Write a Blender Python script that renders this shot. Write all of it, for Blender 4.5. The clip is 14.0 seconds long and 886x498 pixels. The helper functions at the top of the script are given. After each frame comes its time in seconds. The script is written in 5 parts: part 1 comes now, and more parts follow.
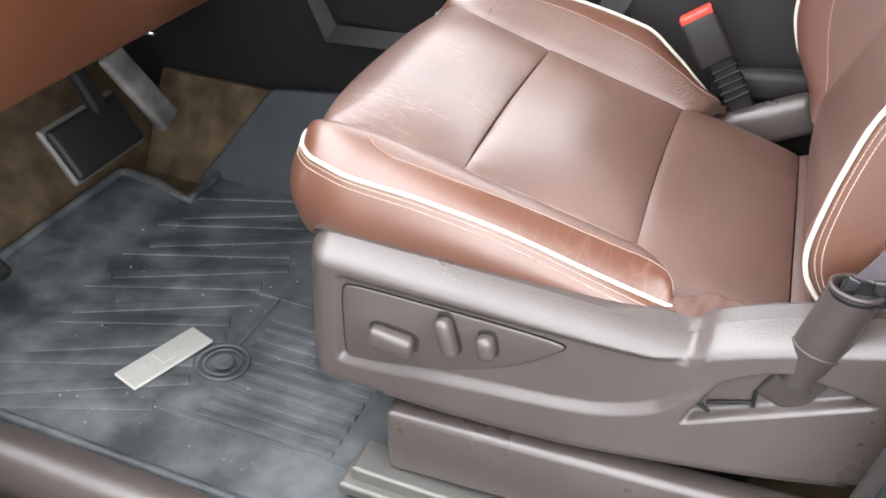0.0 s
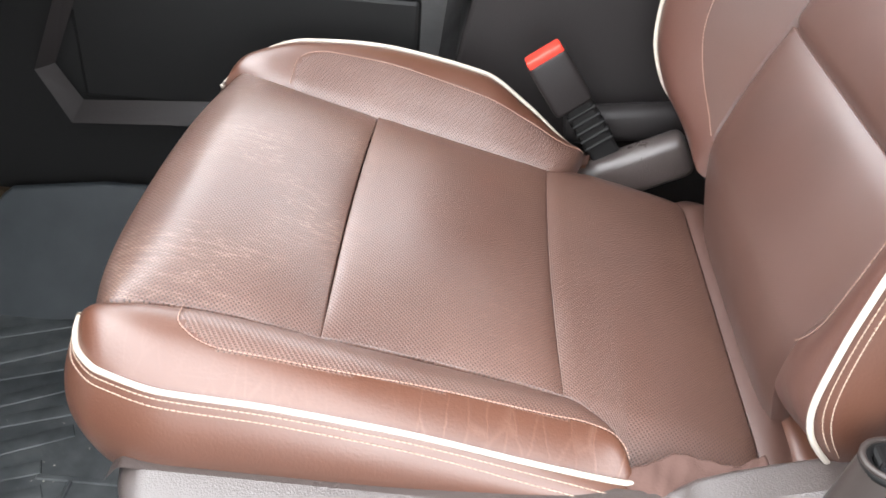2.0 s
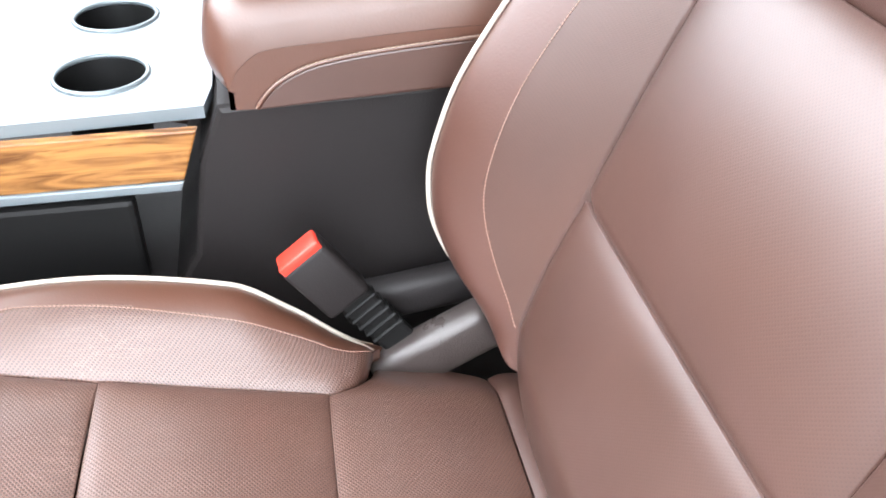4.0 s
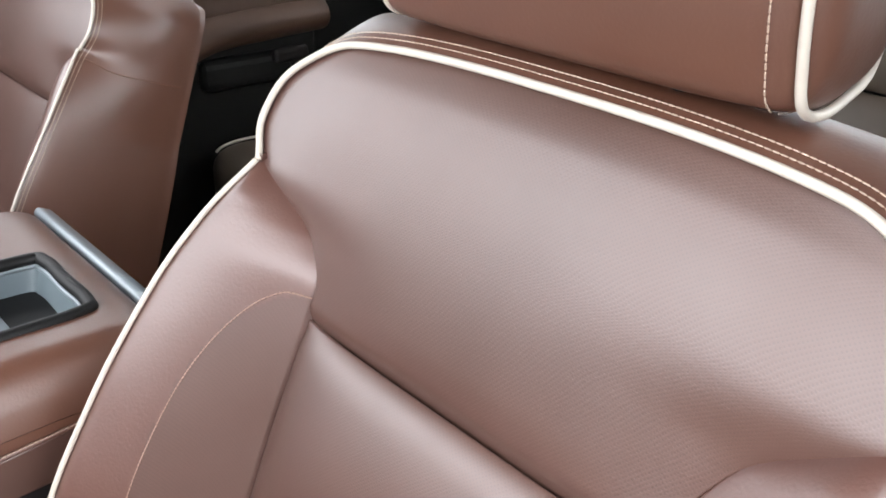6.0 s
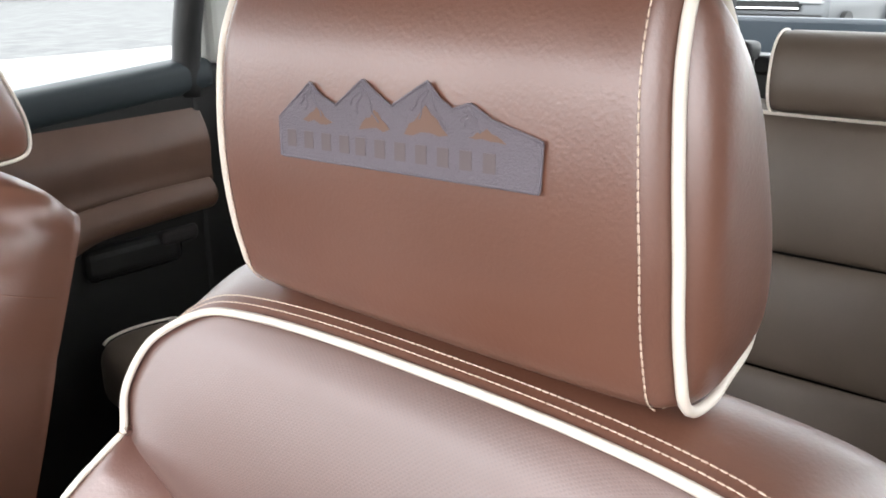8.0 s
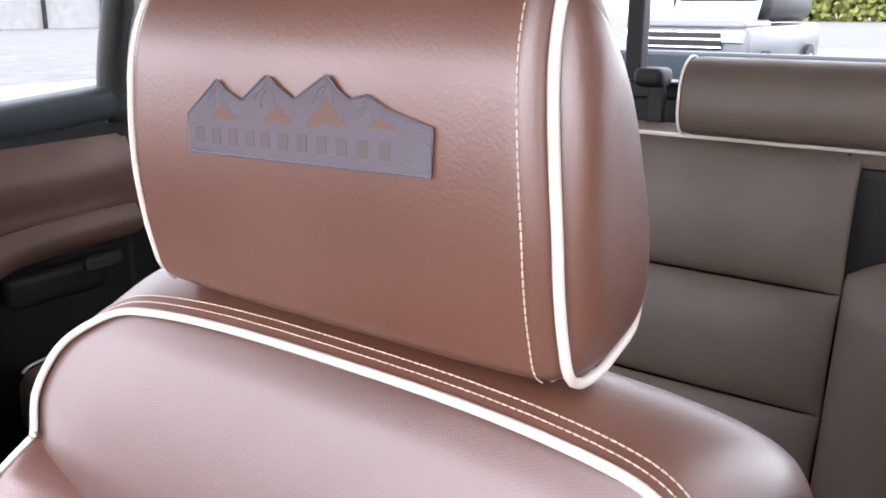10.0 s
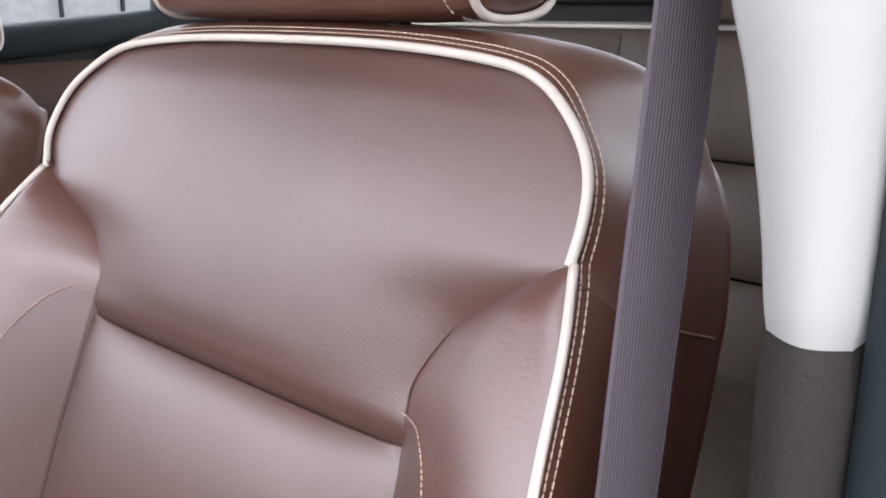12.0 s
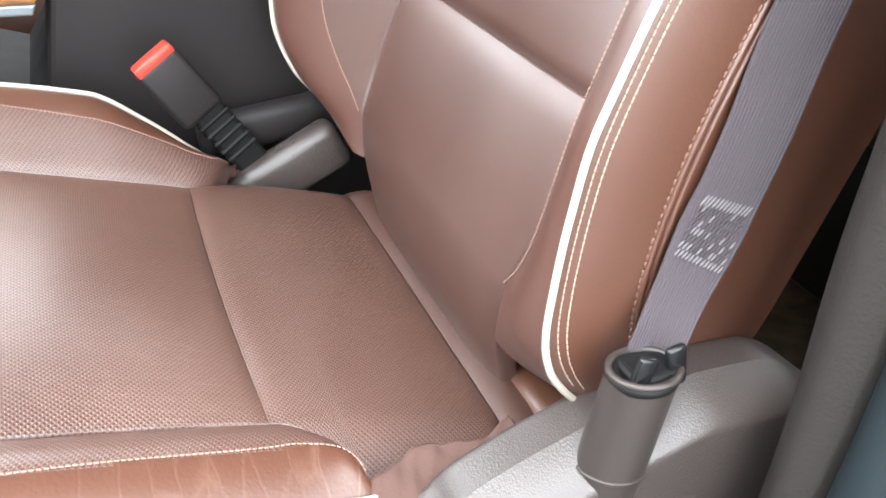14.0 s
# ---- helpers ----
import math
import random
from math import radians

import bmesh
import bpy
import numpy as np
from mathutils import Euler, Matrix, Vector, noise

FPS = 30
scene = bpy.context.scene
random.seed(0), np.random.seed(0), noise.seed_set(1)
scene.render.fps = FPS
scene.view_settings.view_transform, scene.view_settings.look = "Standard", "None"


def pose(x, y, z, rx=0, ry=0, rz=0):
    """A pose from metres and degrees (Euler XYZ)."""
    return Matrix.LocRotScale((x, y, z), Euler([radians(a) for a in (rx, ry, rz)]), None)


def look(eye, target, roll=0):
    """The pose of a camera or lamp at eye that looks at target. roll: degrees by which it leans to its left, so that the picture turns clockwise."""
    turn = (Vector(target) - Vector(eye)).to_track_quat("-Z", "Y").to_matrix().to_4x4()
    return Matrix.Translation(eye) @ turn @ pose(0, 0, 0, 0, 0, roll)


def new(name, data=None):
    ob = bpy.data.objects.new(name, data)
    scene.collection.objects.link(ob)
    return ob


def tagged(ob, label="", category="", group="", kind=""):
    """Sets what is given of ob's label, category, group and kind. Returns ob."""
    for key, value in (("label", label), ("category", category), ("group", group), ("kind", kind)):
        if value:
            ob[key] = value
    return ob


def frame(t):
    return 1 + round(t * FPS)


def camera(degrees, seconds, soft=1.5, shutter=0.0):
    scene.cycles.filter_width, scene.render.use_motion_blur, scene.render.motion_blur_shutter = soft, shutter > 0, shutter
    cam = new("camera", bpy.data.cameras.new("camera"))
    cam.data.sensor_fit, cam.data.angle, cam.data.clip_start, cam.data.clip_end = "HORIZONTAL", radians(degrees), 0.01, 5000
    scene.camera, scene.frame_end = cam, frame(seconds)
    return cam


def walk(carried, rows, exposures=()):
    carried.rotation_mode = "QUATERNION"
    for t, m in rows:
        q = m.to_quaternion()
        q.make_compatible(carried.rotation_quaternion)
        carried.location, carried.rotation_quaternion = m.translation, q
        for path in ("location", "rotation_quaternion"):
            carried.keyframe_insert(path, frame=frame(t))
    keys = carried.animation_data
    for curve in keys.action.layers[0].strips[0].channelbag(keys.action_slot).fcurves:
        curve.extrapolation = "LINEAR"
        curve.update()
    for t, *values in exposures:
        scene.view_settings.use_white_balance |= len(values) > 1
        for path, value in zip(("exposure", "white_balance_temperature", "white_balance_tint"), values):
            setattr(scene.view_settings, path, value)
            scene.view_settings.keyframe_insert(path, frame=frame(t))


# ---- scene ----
# ---- camera ----
cam = camera(53.6, 14.0, soft=1.8)
PATH = [
    (0, (0.4079, -0.6573, 0.8431), (-0.1006, 0.9023, -0.3010), 3.88),
    (0.5, (0.3938, -0.6170, 0.8365), (0.0893, 1.0002, -0.3000), 4.66),
    (1, (0.3520, -0.5465, 0.8200), (0.1577, 1.0789, -0.3291), 4.99),
    (1.5, (0.2995, -0.4598, 0.8173), (0.1965, 1.1658, -0.3432), 4.91),
    (2, (0.2706, -0.3907, 0.8277), (0.2498, 1.2410, -0.3286), 4.55),
    (2.2, (0.2609, -0.3644, 0.8246), (0.2855, 1.2647, -0.3354), 4.75),
    (4.3, (0.3502, -0.0802, 0.9366), (0.8330, 1.4417, -0.2680), 0.19),
    (4.5, (0.3472, -0.0667, 0.9513), (0.9692, 1.4047, -0.2521), 0.23),
    (5, (0.3426, -0.0464, 0.9972), (1.2272, 1.3304, -0.1526), 0.27),
    (5.5, (0.3561, -0.0369, 1.0252), (1.4441, 1.3088, 0.0224), 1.69),
    (6, (0.3578, -0.0294, 1.0664), (1.5856, 1.2818, 0.1870), 1.92),
    (6.5, (0.3735, -0.0297, 1.0961), (1.6798, 1.2790, 0.3336), 1.77),
    (7, (0.3867, -0.0245, 1.1304), (1.7628, 1.2563, 0.4476), 1.07),
    (7.5, (0.4038, -0.0070, 1.1370), (1.8282, 1.2475, 0.5065), 0.10),
    (7.7, (0.4148, 0.0007, 1.1342), (1.8434, 1.2553, 0.5141), -0.37),
    (9.8, (0.4137, -0.0113, 1.1285), (1.9643, 1.1294, 0.5859), 0.10),
    (10, (0.4054, -0.0294, 1.1164), (1.9556, 1.1151, 0.5804), 0.14),
    (10.5, (0.3829, -0.0639, 1.0680), (1.9303, 1.0853, 0.5341), 0.05),
    (11, (0.3744, -0.0747, 1.0309), (1.9235, 1.0745, 0.5025), 0.16),
    (11.5, (0.3748, -0.0992, 0.9995), (1.9201, 1.0578, 0.4765), 0.40),
    (12, (0.3703, -0.1481, 0.9562), (1.8300, 1.1123, 0.4265), 0.09),
    (12.5, (0.3586, -0.1922, 0.8891), (1.6899, 1.1810, 0.3043), 0.50),
    (13, (0.3454, -0.2237, 0.8309), (1.4472, 1.2518, 0.0503), 0.91),
    (13.5, (0.2948, -0.2911, 0.7590), (1.2043, 1.2737, -0.0919), 2.46),
    (14, (0.2942, -0.3224, 0.7266), (0.9825, 1.2633, -0.2794), 2.91),
]
EXPOSURES = [(0, 2.95, 6300, 10), (2.2, 2.88, 6300, 10), (4.3, 3.3, 6050, 9), (5.0, 2.85, 6150, 11), (5.6, 2.6, 6250, 11), (6.5, 2.45, 6400, 12), (7.0, 2.7, 6450, 12),
             (7.7, 2.72, 6450, 12), (10.0, 2.8, 6150, 21), (10.5, 2.6, 6150, 21), (11.5, 2.1, 6150, 20), (12.5, 2.3, 6050, 15), (13.4, 2.85, 6150, 9), (14.0, 3.15, 6150, 7)]
walk(cam, [(t, look(eye, target, roll)) for t, eye, target, roll in PATH], EXPOSURES)

# ---- light ----
world = bpy.data.worlds.new("overcast_sky")
scene.world = world
world.use_nodes = True
wn, wl = world.node_tree.nodes, world.node_tree.links
sky = wn.new("ShaderNodeTexSky")
sky.sky_type, sky.sun_disc = "NISHITA", False
sky.sun_elevation, sky.sun_rotation = radians(60), radians(266)
sky.air_density, sky.dust_density = 1.0, 1.0
wn["Background"].inputs["Strength"].default_value = 0.15
cloud = wn.new("ShaderNodeHueSaturation")
cloud.inputs["Saturation"].default_value = 0.1
wl.new(sky.outputs["Color"], cloud.inputs["Color"])
wl.new(cloud.outputs["Color"], wn["Background"].inputs["Color"])
sun_data = bpy.data.lights.new("sun", "SUN")
sun_data.energy, sun_data.angle, sun_data.color = 1.5, radians(160), (1.0, 0.98, 0.95)
sun = new("sun", sun_data)
sun.matrix_world = look((-0.8, -1.2, 5.0), (0, 0, 0))

# ---- materials ----
def mat(name, color, rough=0.5, metal=0.0, spec=0.5):
    m = bpy.data.materials.new(name)
    m.use_nodes = True
    b = m.node_tree.nodes["Principled BSDF"]
    b.inputs["Base Color"].default_value = (*color, 1)
    b.inputs["Roughness"].default_value, b.inputs["Metallic"].default_value = rough, metal
    b.inputs["Specular IOR Level"].default_value = spec
    return m


def node(m, kind, **values):
    n = m.node_tree.nodes.new(kind)
    for key, v in values.items():
        n.inputs[key.replace("_", " ")].default_value = v
    return n


def link(m, a, out, b, into):
    m.node_tree.links.new(a.outputs[out], b.inputs[into])


def coords(m, uv=False):
    return m.node_tree.nodes.new("ShaderNodeTexCoord"), ("UV" if uv else "Object")


def stain(m, color_a, color_b, scale=6.0, detail=6.0, low=0.35, high=0.7):
    """Large-scale wear between two colours."""
    c, out = coords(m)
    n = node(m, "ShaderNodeTexNoise", Scale=scale, Detail=detail)
    link(m, c, out, n, "Vector")
    r = m.node_tree.nodes.new("ShaderNodeValToRGB")
    r.color_ramp.elements[0].position, r.color_ramp.elements[1].position = low, high
    r.color_ramp.elements[0].color, r.color_ramp.elements[1].color = (*color_a, 1), (*color_b, 1)
    link(m, n, "Fac", r, "Fac")
    link(m, r, "Color", m.node_tree.nodes["Principled BSDF"], "Base Color")
    return r


def grain(m, scale, strength, distance=0.001, kind="voronoi", rough=None):
    """Fine relief; rough: a range of roughness that follows a larger noise."""
    c, out = coords(m)
    if kind == "voronoi":
        n = node(m, "ShaderNodeTexVoronoi", Scale=scale)
        res = "Distance"
    else:
        n = node(m, "ShaderNodeTexNoise", Scale=scale, Detail=5.0)
        res = "Fac"
    link(m, c, out, n, "Vector")
    b = node(m, "ShaderNodeBump", Strength=strength, Distance=distance)
    link(m, n, res, b, "Height")
    p = m.node_tree.nodes["Principled BSDF"]
    link(m, b, "Normal", p, "Normal")
    if rough:
        k = node(m, "ShaderNodeTexNoise", Scale=9.0, Detail=6.0)
        link(m, c, out, k, "Vector")
        g = node(m, "ShaderNodeMapRange", From_Min=0.3, From_Max=0.7, To_Min=rough[0], To_Max=rough[1])
        link(m, k, "Fac", g, "Value")
        link(m, g, "Result", p, "Roughness")
    return b


HIDE_A, HIDE_B = (0.072, 0.034, 0.025), (0.092, 0.045, 0.034)
# cushion hide: worn, and made paler in place of light from above
WORN_LIT_A, WORN_LIT_B = (0.116, 0.056, 0.040), (0.154, 0.079, 0.058)
RUSSET_A, RUSSET_B = (0.090, 0.034, 0.019), (0.110, 0.044, 0.026)


def math_node(m, op, a, b):
    """a and b: a (node, output) pair or a number."""
    n = m.node_tree.nodes.new("ShaderNodeMath")
    n.operation = op
    for k, v in enumerate((a, b)):
        if isinstance(v, tuple):
            m.node_tree.links.new(v[0].outputs[v[1]], n.inputs[k])
        else:
            n.inputs[k].default_value = v
    return n, "Value"


def mix_colour(m, fac, a, b):
    n = m.node_tree.nodes.new("ShaderNodeMix")
    n.data_type = "RGBA"
    m.node_tree.links.new(fac[0].outputs[fac[1]], n.inputs[0])
    for k, v in ((6, a), (7, b)):
        if isinstance(v[0], float):
            n.inputs[k].default_value = (*v, 1)
        else:
            m.node_tree.links.new(v[0].outputs[v[1]], n.inputs[k])
    return n, 2


def ranged(m, src, lo, hi, to_lo=0.0, to_hi=1.0):
    n = node(m, "ShaderNodeMapRange", From_Min=lo, From_Max=hi, To_Min=to_lo, To_Max=to_hi)
    m.node_tree.links.new(src[0].outputs[src[1]], n.inputs["Value"])
    return n, "Result"


def noise(m, scale, detail=4.0, stretch=(1, 1, 1), turn=0.0, uv=False):
    c, out = coords(m, uv)
    mp = node(m, "ShaderNodeMapping", Scale=stretch)
    mp.inputs["Rotation"].default_value = (0, 0, turn)
    link(m, c, out, mp, "Vector")
    n = node(m, "ShaderNodeTexNoise", Scale=scale, Detail=detail)
    link(m, mp, "Vector", n, "Vector")
    return n, "Fac"


def leather(name, dark, light, holes=0.0, scratches=0.0, cracks=0.0, rough=(0.36, 0.48), depth=0.4, gloss=1.0):
    """Finished hide: two-tone wear, pinholes on a fine grid, pale scratches and crease cracks, satin gloss."""
    m = mat(name, dark, 0.4, 0, min(1.0, 0.9 * gloss))
    p = m.node_tree.nodes["Principled BSDF"]
    p.inputs["Coat Weight"].default_value, p.inputs["Coat Roughness"].default_value = 0.28 * gloss, 0.32
    colour = mix_colour(m, ranged(m, noise(m, 6.0, 7.0), 0.35, 0.68), dark, light)
    fine = noise(m, 420.0, 2.0)
    height = fine
    if scratches:
        band = None
        for turn in (0.5, -0.4, 1.3, 2.3):
            away = math_node(m, "ABSOLUTE", math_node(m, "SUBTRACT", noise(m, 1.0, 0.6, (14, 150, 34), turn), 0.5), 0.0)
            line = ranged(m, away, 0.0, 0.014, 1.0, 0.0)
            band = line if band is None else math_node(m, "MAXIMUM", line, band)
        band = math_node(m, "MULTIPLY", band, ranged(m, noise(m, 11.0, 6.0), 0.46, 0.68, 0.0, scratches))
        colour = mix_colour(m, band, colour, (0.36, 0.25, 0.20))
    if cracks:
        c, out = coords(m)
        warp = node(m, "ShaderNodeTexNoise", Scale=45.0, Detail=3.0)
        link(m, c, out, warp, "Vector")
        add = m.node_tree.nodes.new("ShaderNodeVectorMath")
        add.operation = "MULTIPLY_ADD"
        link(m, warp, "Color", add, 0)
        add.inputs[1].default_value = (0.007, 0.007, 0.007)
        link(m, c, out, add, 2)
        mp = node(m, "ShaderNodeMapping", Scale=(85.0, 20.0, 30.0))
        mp.inputs["Rotation"].default_value = (0, 0, 0.6)
        link(m, add, "Vector", mp, "Vector")
        v = node(m, "ShaderNodeTexVoronoi", Scale=0.9)
        v.feature = "DISTANCE_TO_EDGE"
        link(m, mp, "Vector", v, "Vector")
        line = ranged(m, (v, "Distance"), 0.0, 0.085, 1.0, 0.0)
        line = math_node(m, "MULTIPLY", line, ranged(m, noise(m, 9.0, 4.0), 0.40, 0.60, 0.0, cracks))
        axes = m.node_tree.nodes.new("ShaderNodeSeparateXYZ")
        link(m, c, out, axes, "Vector")
        line = math_node(m, "MULTIPLY", line, ranged(m, (axes, "X"), 0.12, 0.32, 0.25, 1.0))
        colour = mix_colour(m, line, colour, (0.25, 0.14, 0.10))
        height = math_node(m, "SUBTRACT", height, math_node(m, "MULTIPLY", line, 2.0))
    if holes:
        c, out = coords(m, True)
        mp = node(m, "ShaderNodeMapping", Scale=(1 / holes, 1 / holes, 1))
        mp.inputs["Rotation"].default_value = (0, 0, radians(45))
        link(m, c, out, mp, "Vector")
        fr = m.node_tree.nodes.new("ShaderNodeVectorMath")
        fr.operation = "FRACTION"
        link(m, mp, "Vector", fr, 0)
        d = m.node_tree.nodes.new("ShaderNodeVectorMath")
        d.operation = "DISTANCE"
        d.inputs[1].default_value = (0.5, 0.5, 0)
        link(m, fr, "Vector", d, 0)
        rim = ranged(m, (d, "Value"), 0.22, 0.42 if depth > 0.8 else 0.36)
        colour = mix_colour(m, rim, mix_colour(m, ranged(m, (d, "Value"), 0.16 if depth > 0.8 else 0.1, 0.38 if depth > 0.8 else 0.3, depth, 0.0), colour, (0.03, 0.014, 0.01)), colour)
        b1 = node(m, "ShaderNodeBump", Strength=0.4 * depth + 0.9 * max(0.0, depth - 0.6), Distance=0.0006)
        m.node_tree.links.new(rim[0].outputs[rim[1]], b1.inputs["Height"])
    b2 = node(m, "ShaderNodeBump", Strength=0.12 if holes else 0.32, Distance=0.0006)
    m.node_tree.links.new(height[0].outputs[height[1]], b2.inputs["Height"])
    if holes:
        link(m, b1, "Normal", b2, "Normal")
    link(m, b2, "Normal", p, "Normal")
    m.node_tree.links.new(colour[0].outputs[colour[1]], p.inputs["Base Color"])
    g = ranged(m, noise(m, 8.0, 7.0), 0.3, 0.7, *rough)
    m.node_tree.links.new(g[0].outputs[g[1]], p.inputs["Roughness"])
    return m


LEATHER_PERF = leather("perforated_brown_leather", HIDE_A, HIDE_B, 0.0022, depth=0.28, gloss=0.95)
LEATHER_WORN = leather("worn_perforated_leather", WORN_LIT_A, WORN_LIT_B, 0.0027, 0.95, 0.0, (0.28, 0.46), 1.0, 1.4)
LEATHER_SEAT = leather("perforated_seat_leather", WORN_LIT_A, WORN_LIT_B, 0.0027, 0.2, 0.0, (0.28, 0.45), 0.9, 1.3)
LEATHER = leather("smooth_brown_leather", RUSSET_A, RUSSET_B)
# smooth wing leather, base colour greyed to carry the sky's sheen
LEATHER_WING = leather("sheen_greyed_wing_leather", (0.088, 0.038, 0.027), (0.106, 0.048, 0.036), rough=(0.34, 0.46))
LEATHER_CREASED = leather("creased_brown_leather", RUSSET_A, RUSSET_B, 0, 0.12, 0.36, (0.32, 0.44), gloss=0.9)
# brown rear leather, its colour darkened for the shade at the back of the cab
LEATHER_REAR_SHADED = leather("shade_darkened_rear_leather", (0.056, 0.041, 0.029), (0.072, 0.053, 0.039), rough=(0.5, 0.62), gloss=0.4)
VINYL = leather("dark_brown_door_vinyl", (0.066, 0.034, 0.021), (0.082, 0.043, 0.027), rough=(0.5, 0.62), gloss=0.4)
VINYL_ORANGE = leather("orange_brown_knee_vinyl", (0.105, 0.034, 0.013), (0.130, 0.044, 0.018), rough=(0.5, 0.6), gloss=0.5)
PIPING = mat("cream_piping", (0.54, 0.49, 0.42), 0.45)
grain(PIPING, 400, 0.1, 0.0005)
THREAD = mat("tan_thread", (0.44, 0.34, 0.265), 0.6)
THREAD_TONE = mat("pink_brown_thread", (0.34, 0.22, 0.175), 0.6)
WORN_RUBBER = mat("worn_grey_rubber", (0.11, 0.10, 0.095), 0.6)
stain(WORN_RUBBER, (0.05, 0.048, 0.046), (0.16, 0.15, 0.14), 25.0)
GREY_THREAD = mat("pale_grey_thread", (0.17, 0.155, 0.165), 0.7)
ROLLER = mat("dull_silver_steel", (0.16, 0.165, 0.175), 0.35, 0.6)
TONGUE = mat("dark_brown_tongue_plastic", (0.022, 0.016, 0.015), 0.5, 0, 0.3)
THREAD_DARK = mat("brown_thread", (0.15, 0.075, 0.05), 0.6)
SHIELD = mat("taupe_grained_plastic", (0.060, 0.049, 0.046), 0.35, 0, 0.75)
stain(SHIELD, (0.054, 0.043, 0.040), (0.068, 0.055, 0.051), 8.0)
grain(SHIELD, 760, 0.28, 0.0008, rough=(0.26, 0.37))
DARK = mat("dark_grained_plastic", (0.019, 0.0165, 0.0165), 0.5, 0, 0.3)
grain(DARK, 600, 0.25, 0.0005, rough=(0.42, 0.58))
TABS = mat("glossy_black_plastic", (0.010, 0.010, 0.011), 0.25)
BLACK = mat("black_plastic", (0.008, 0.008, 0.008), 0.5, 0, 0.25)
RED = mat("red_button_plastic", (0.75, 0.05, 0.03), 0.35)
RUBBER = mat("dusty_rubber_mat", (0.03, 0.035, 0.038), 0.55)
stain(RUBBER, (0.024, 0.029, 0.032), (0.105, 0.114, 0.117), 19.0, 14.0, 0.36, 0.78)
grain(RUBBER, 300, 0.2, 0.0006, "noise", (0.45, 0.65))
RUBBER_DARK = mat("dark_rubber_mat", (0.020, 0.026, 0.030), 0.6)
stain(RUBBER_DARK, (0.016, 0.021, 0.025), (0.030, 0.036, 0.040), 12.0)
GRIT = mat("pale_dry_grit", (0.26, 0.25, 0.22), 0.9, 0, 0.2)
CARPET = mat("brown_carpet", (0.08, 0.058, 0.038), 0.95, 0, 0.1)
stain(CARPET, (0.050, 0.036, 0.022), (0.105, 0.076, 0.046), 22.0)
grain(CARPET, 900, 0.8, 0.003, "noise")
METAL = mat("brushed_metal", (0.15, 0.145, 0.135), 0.45, 0.6)
PLATE = mat("pale_dusty_metal", (0.42, 0.41, 0.38), 0.5, 0.4)
CHROME = mat("satin_chrome", (0.75, 0.76, 0.78), 0.18, 1.0)
WEB = mat("grey_brown_webbing", (0.074, 0.062, 0.070), 0.75, 0, 0.3)
grain(WEB, 1400, 0.5, 0.0006, "noise")
HEADLINER = mat("pale_grey_trim", (0.33, 0.333, 0.31), 0.8, 0, 0.2)
grain(HEADLINER, 500, 0.2, 0.0005, "noise")
WOOD = mat("gloss_walnut", (0.35, 0.16, 0.05), 0.18)
wc, wo = coords(WOOD)
wmap = node(WOOD, "ShaderNodeMapping", Scale=(6.0, 30.0, 60.0))
link(WOOD, wc, wo, wmap, "Vector")
wnoise = node(WOOD, "ShaderNodeTexNoise", Scale=1.6, Detail=8.0, Distortion=1.2)
link(WOOD, wmap, "Vector", wnoise, "Vector")
wramp = WOOD.node_tree.nodes.new("ShaderNodeValToRGB")
wramp.color_ramp.elements[0].color, wramp.color_ramp.elements[1].color = (0.13, 0.05, 0.013, 1), (0.42, 0.20, 0.058, 1)
wramp.color_ramp.elements[0].position, wramp.color_ramp.elements[1].position = 0.36, 0.62
link(WOOD, wnoise, "Fac", wramp, "Fac")
link(WOOD, wramp, "Color", WOOD.node_tree.nodes["Principled BSDF"], "Base Color")
DECK = mat("satin_silver_deck", (0.22, 0.255, 0.275), 0.3, 0.3)
SLEEVE = mat("smooth_taupe_plastic", (0.040, 0.032, 0.029), 0.32)
grain(SLEEVE, 900, 0.15, 0.0004, rough=(0.28, 0.4))
LINING = mat("pink_brown_lining", (0.10, 0.058, 0.048), 0.85, 0, 0.2)
grain(LINING, 500, 0.4, 0.0008, "noise")
INSERT = mat("blue_grey_rubber", (0.12, 0.15, 0.165), 0.35)
BADGE = mat("slate_embroidery", (0.105, 0.092, 0.104), 0.8, 0, 0.2)
grain(BADGE, 900, 0.8, 0.001, "noise")
BADGE_BAR = mat("grey_brown_embroidery", (0.098, 0.078, 0.080), 0.8, 0, 0.2)
WINDSCREEN = mat("pale_teal_windscreen", (0.22, 0.30, 0.30), 0.15)
BED = mat("blue_grey_bed_paint", (0.018, 0.024, 0.030), 0.4, 0, 0.3)
BADGE_BROWN = mat("russet_embroidery", (0.125, 0.076, 0.058), 0.8, 0, 0.2)
LOWER_TRIM = mat("dark_taupe_trim", (0.027, 0.0235, 0.0215), 0.75, 0, 0.2)
grain(LOWER_TRIM, 450, 0.6, 0.0012, "noise")
SEAL = mat("door_seal_rubber", (0.010, 0.016, 0.019), 0.6, 0, 0.3)
SILVER = mat("silver_car_paint", (0.09, 0.095, 0.10), 0.3, 0.5)
LEAVES = mat("yellow_green_leaves", (0.14, 0.15, 0.03), 0.7)
PAINT = mat("dark_teal_paint", (0.007, 0.012, 0.015), 0.4, 0, 0.3)
ASPHALT = mat("asphalt", (0.06, 0.06, 0.06), 0.9)
stain(ASPHALT, (0.05, 0.05, 0.05), (0.09, 0.09, 0.088), 2.0)
GLASS = mat("glass", (0.9, 0.95, 0.95), 0.0)
GLASS.node_tree.nodes["Principled BSDF"].inputs["Transmission Weight"].default_value = 1.0
GLASS.node_tree.nodes["Principled BSDF"].inputs["IOR"].default_value = 1.05
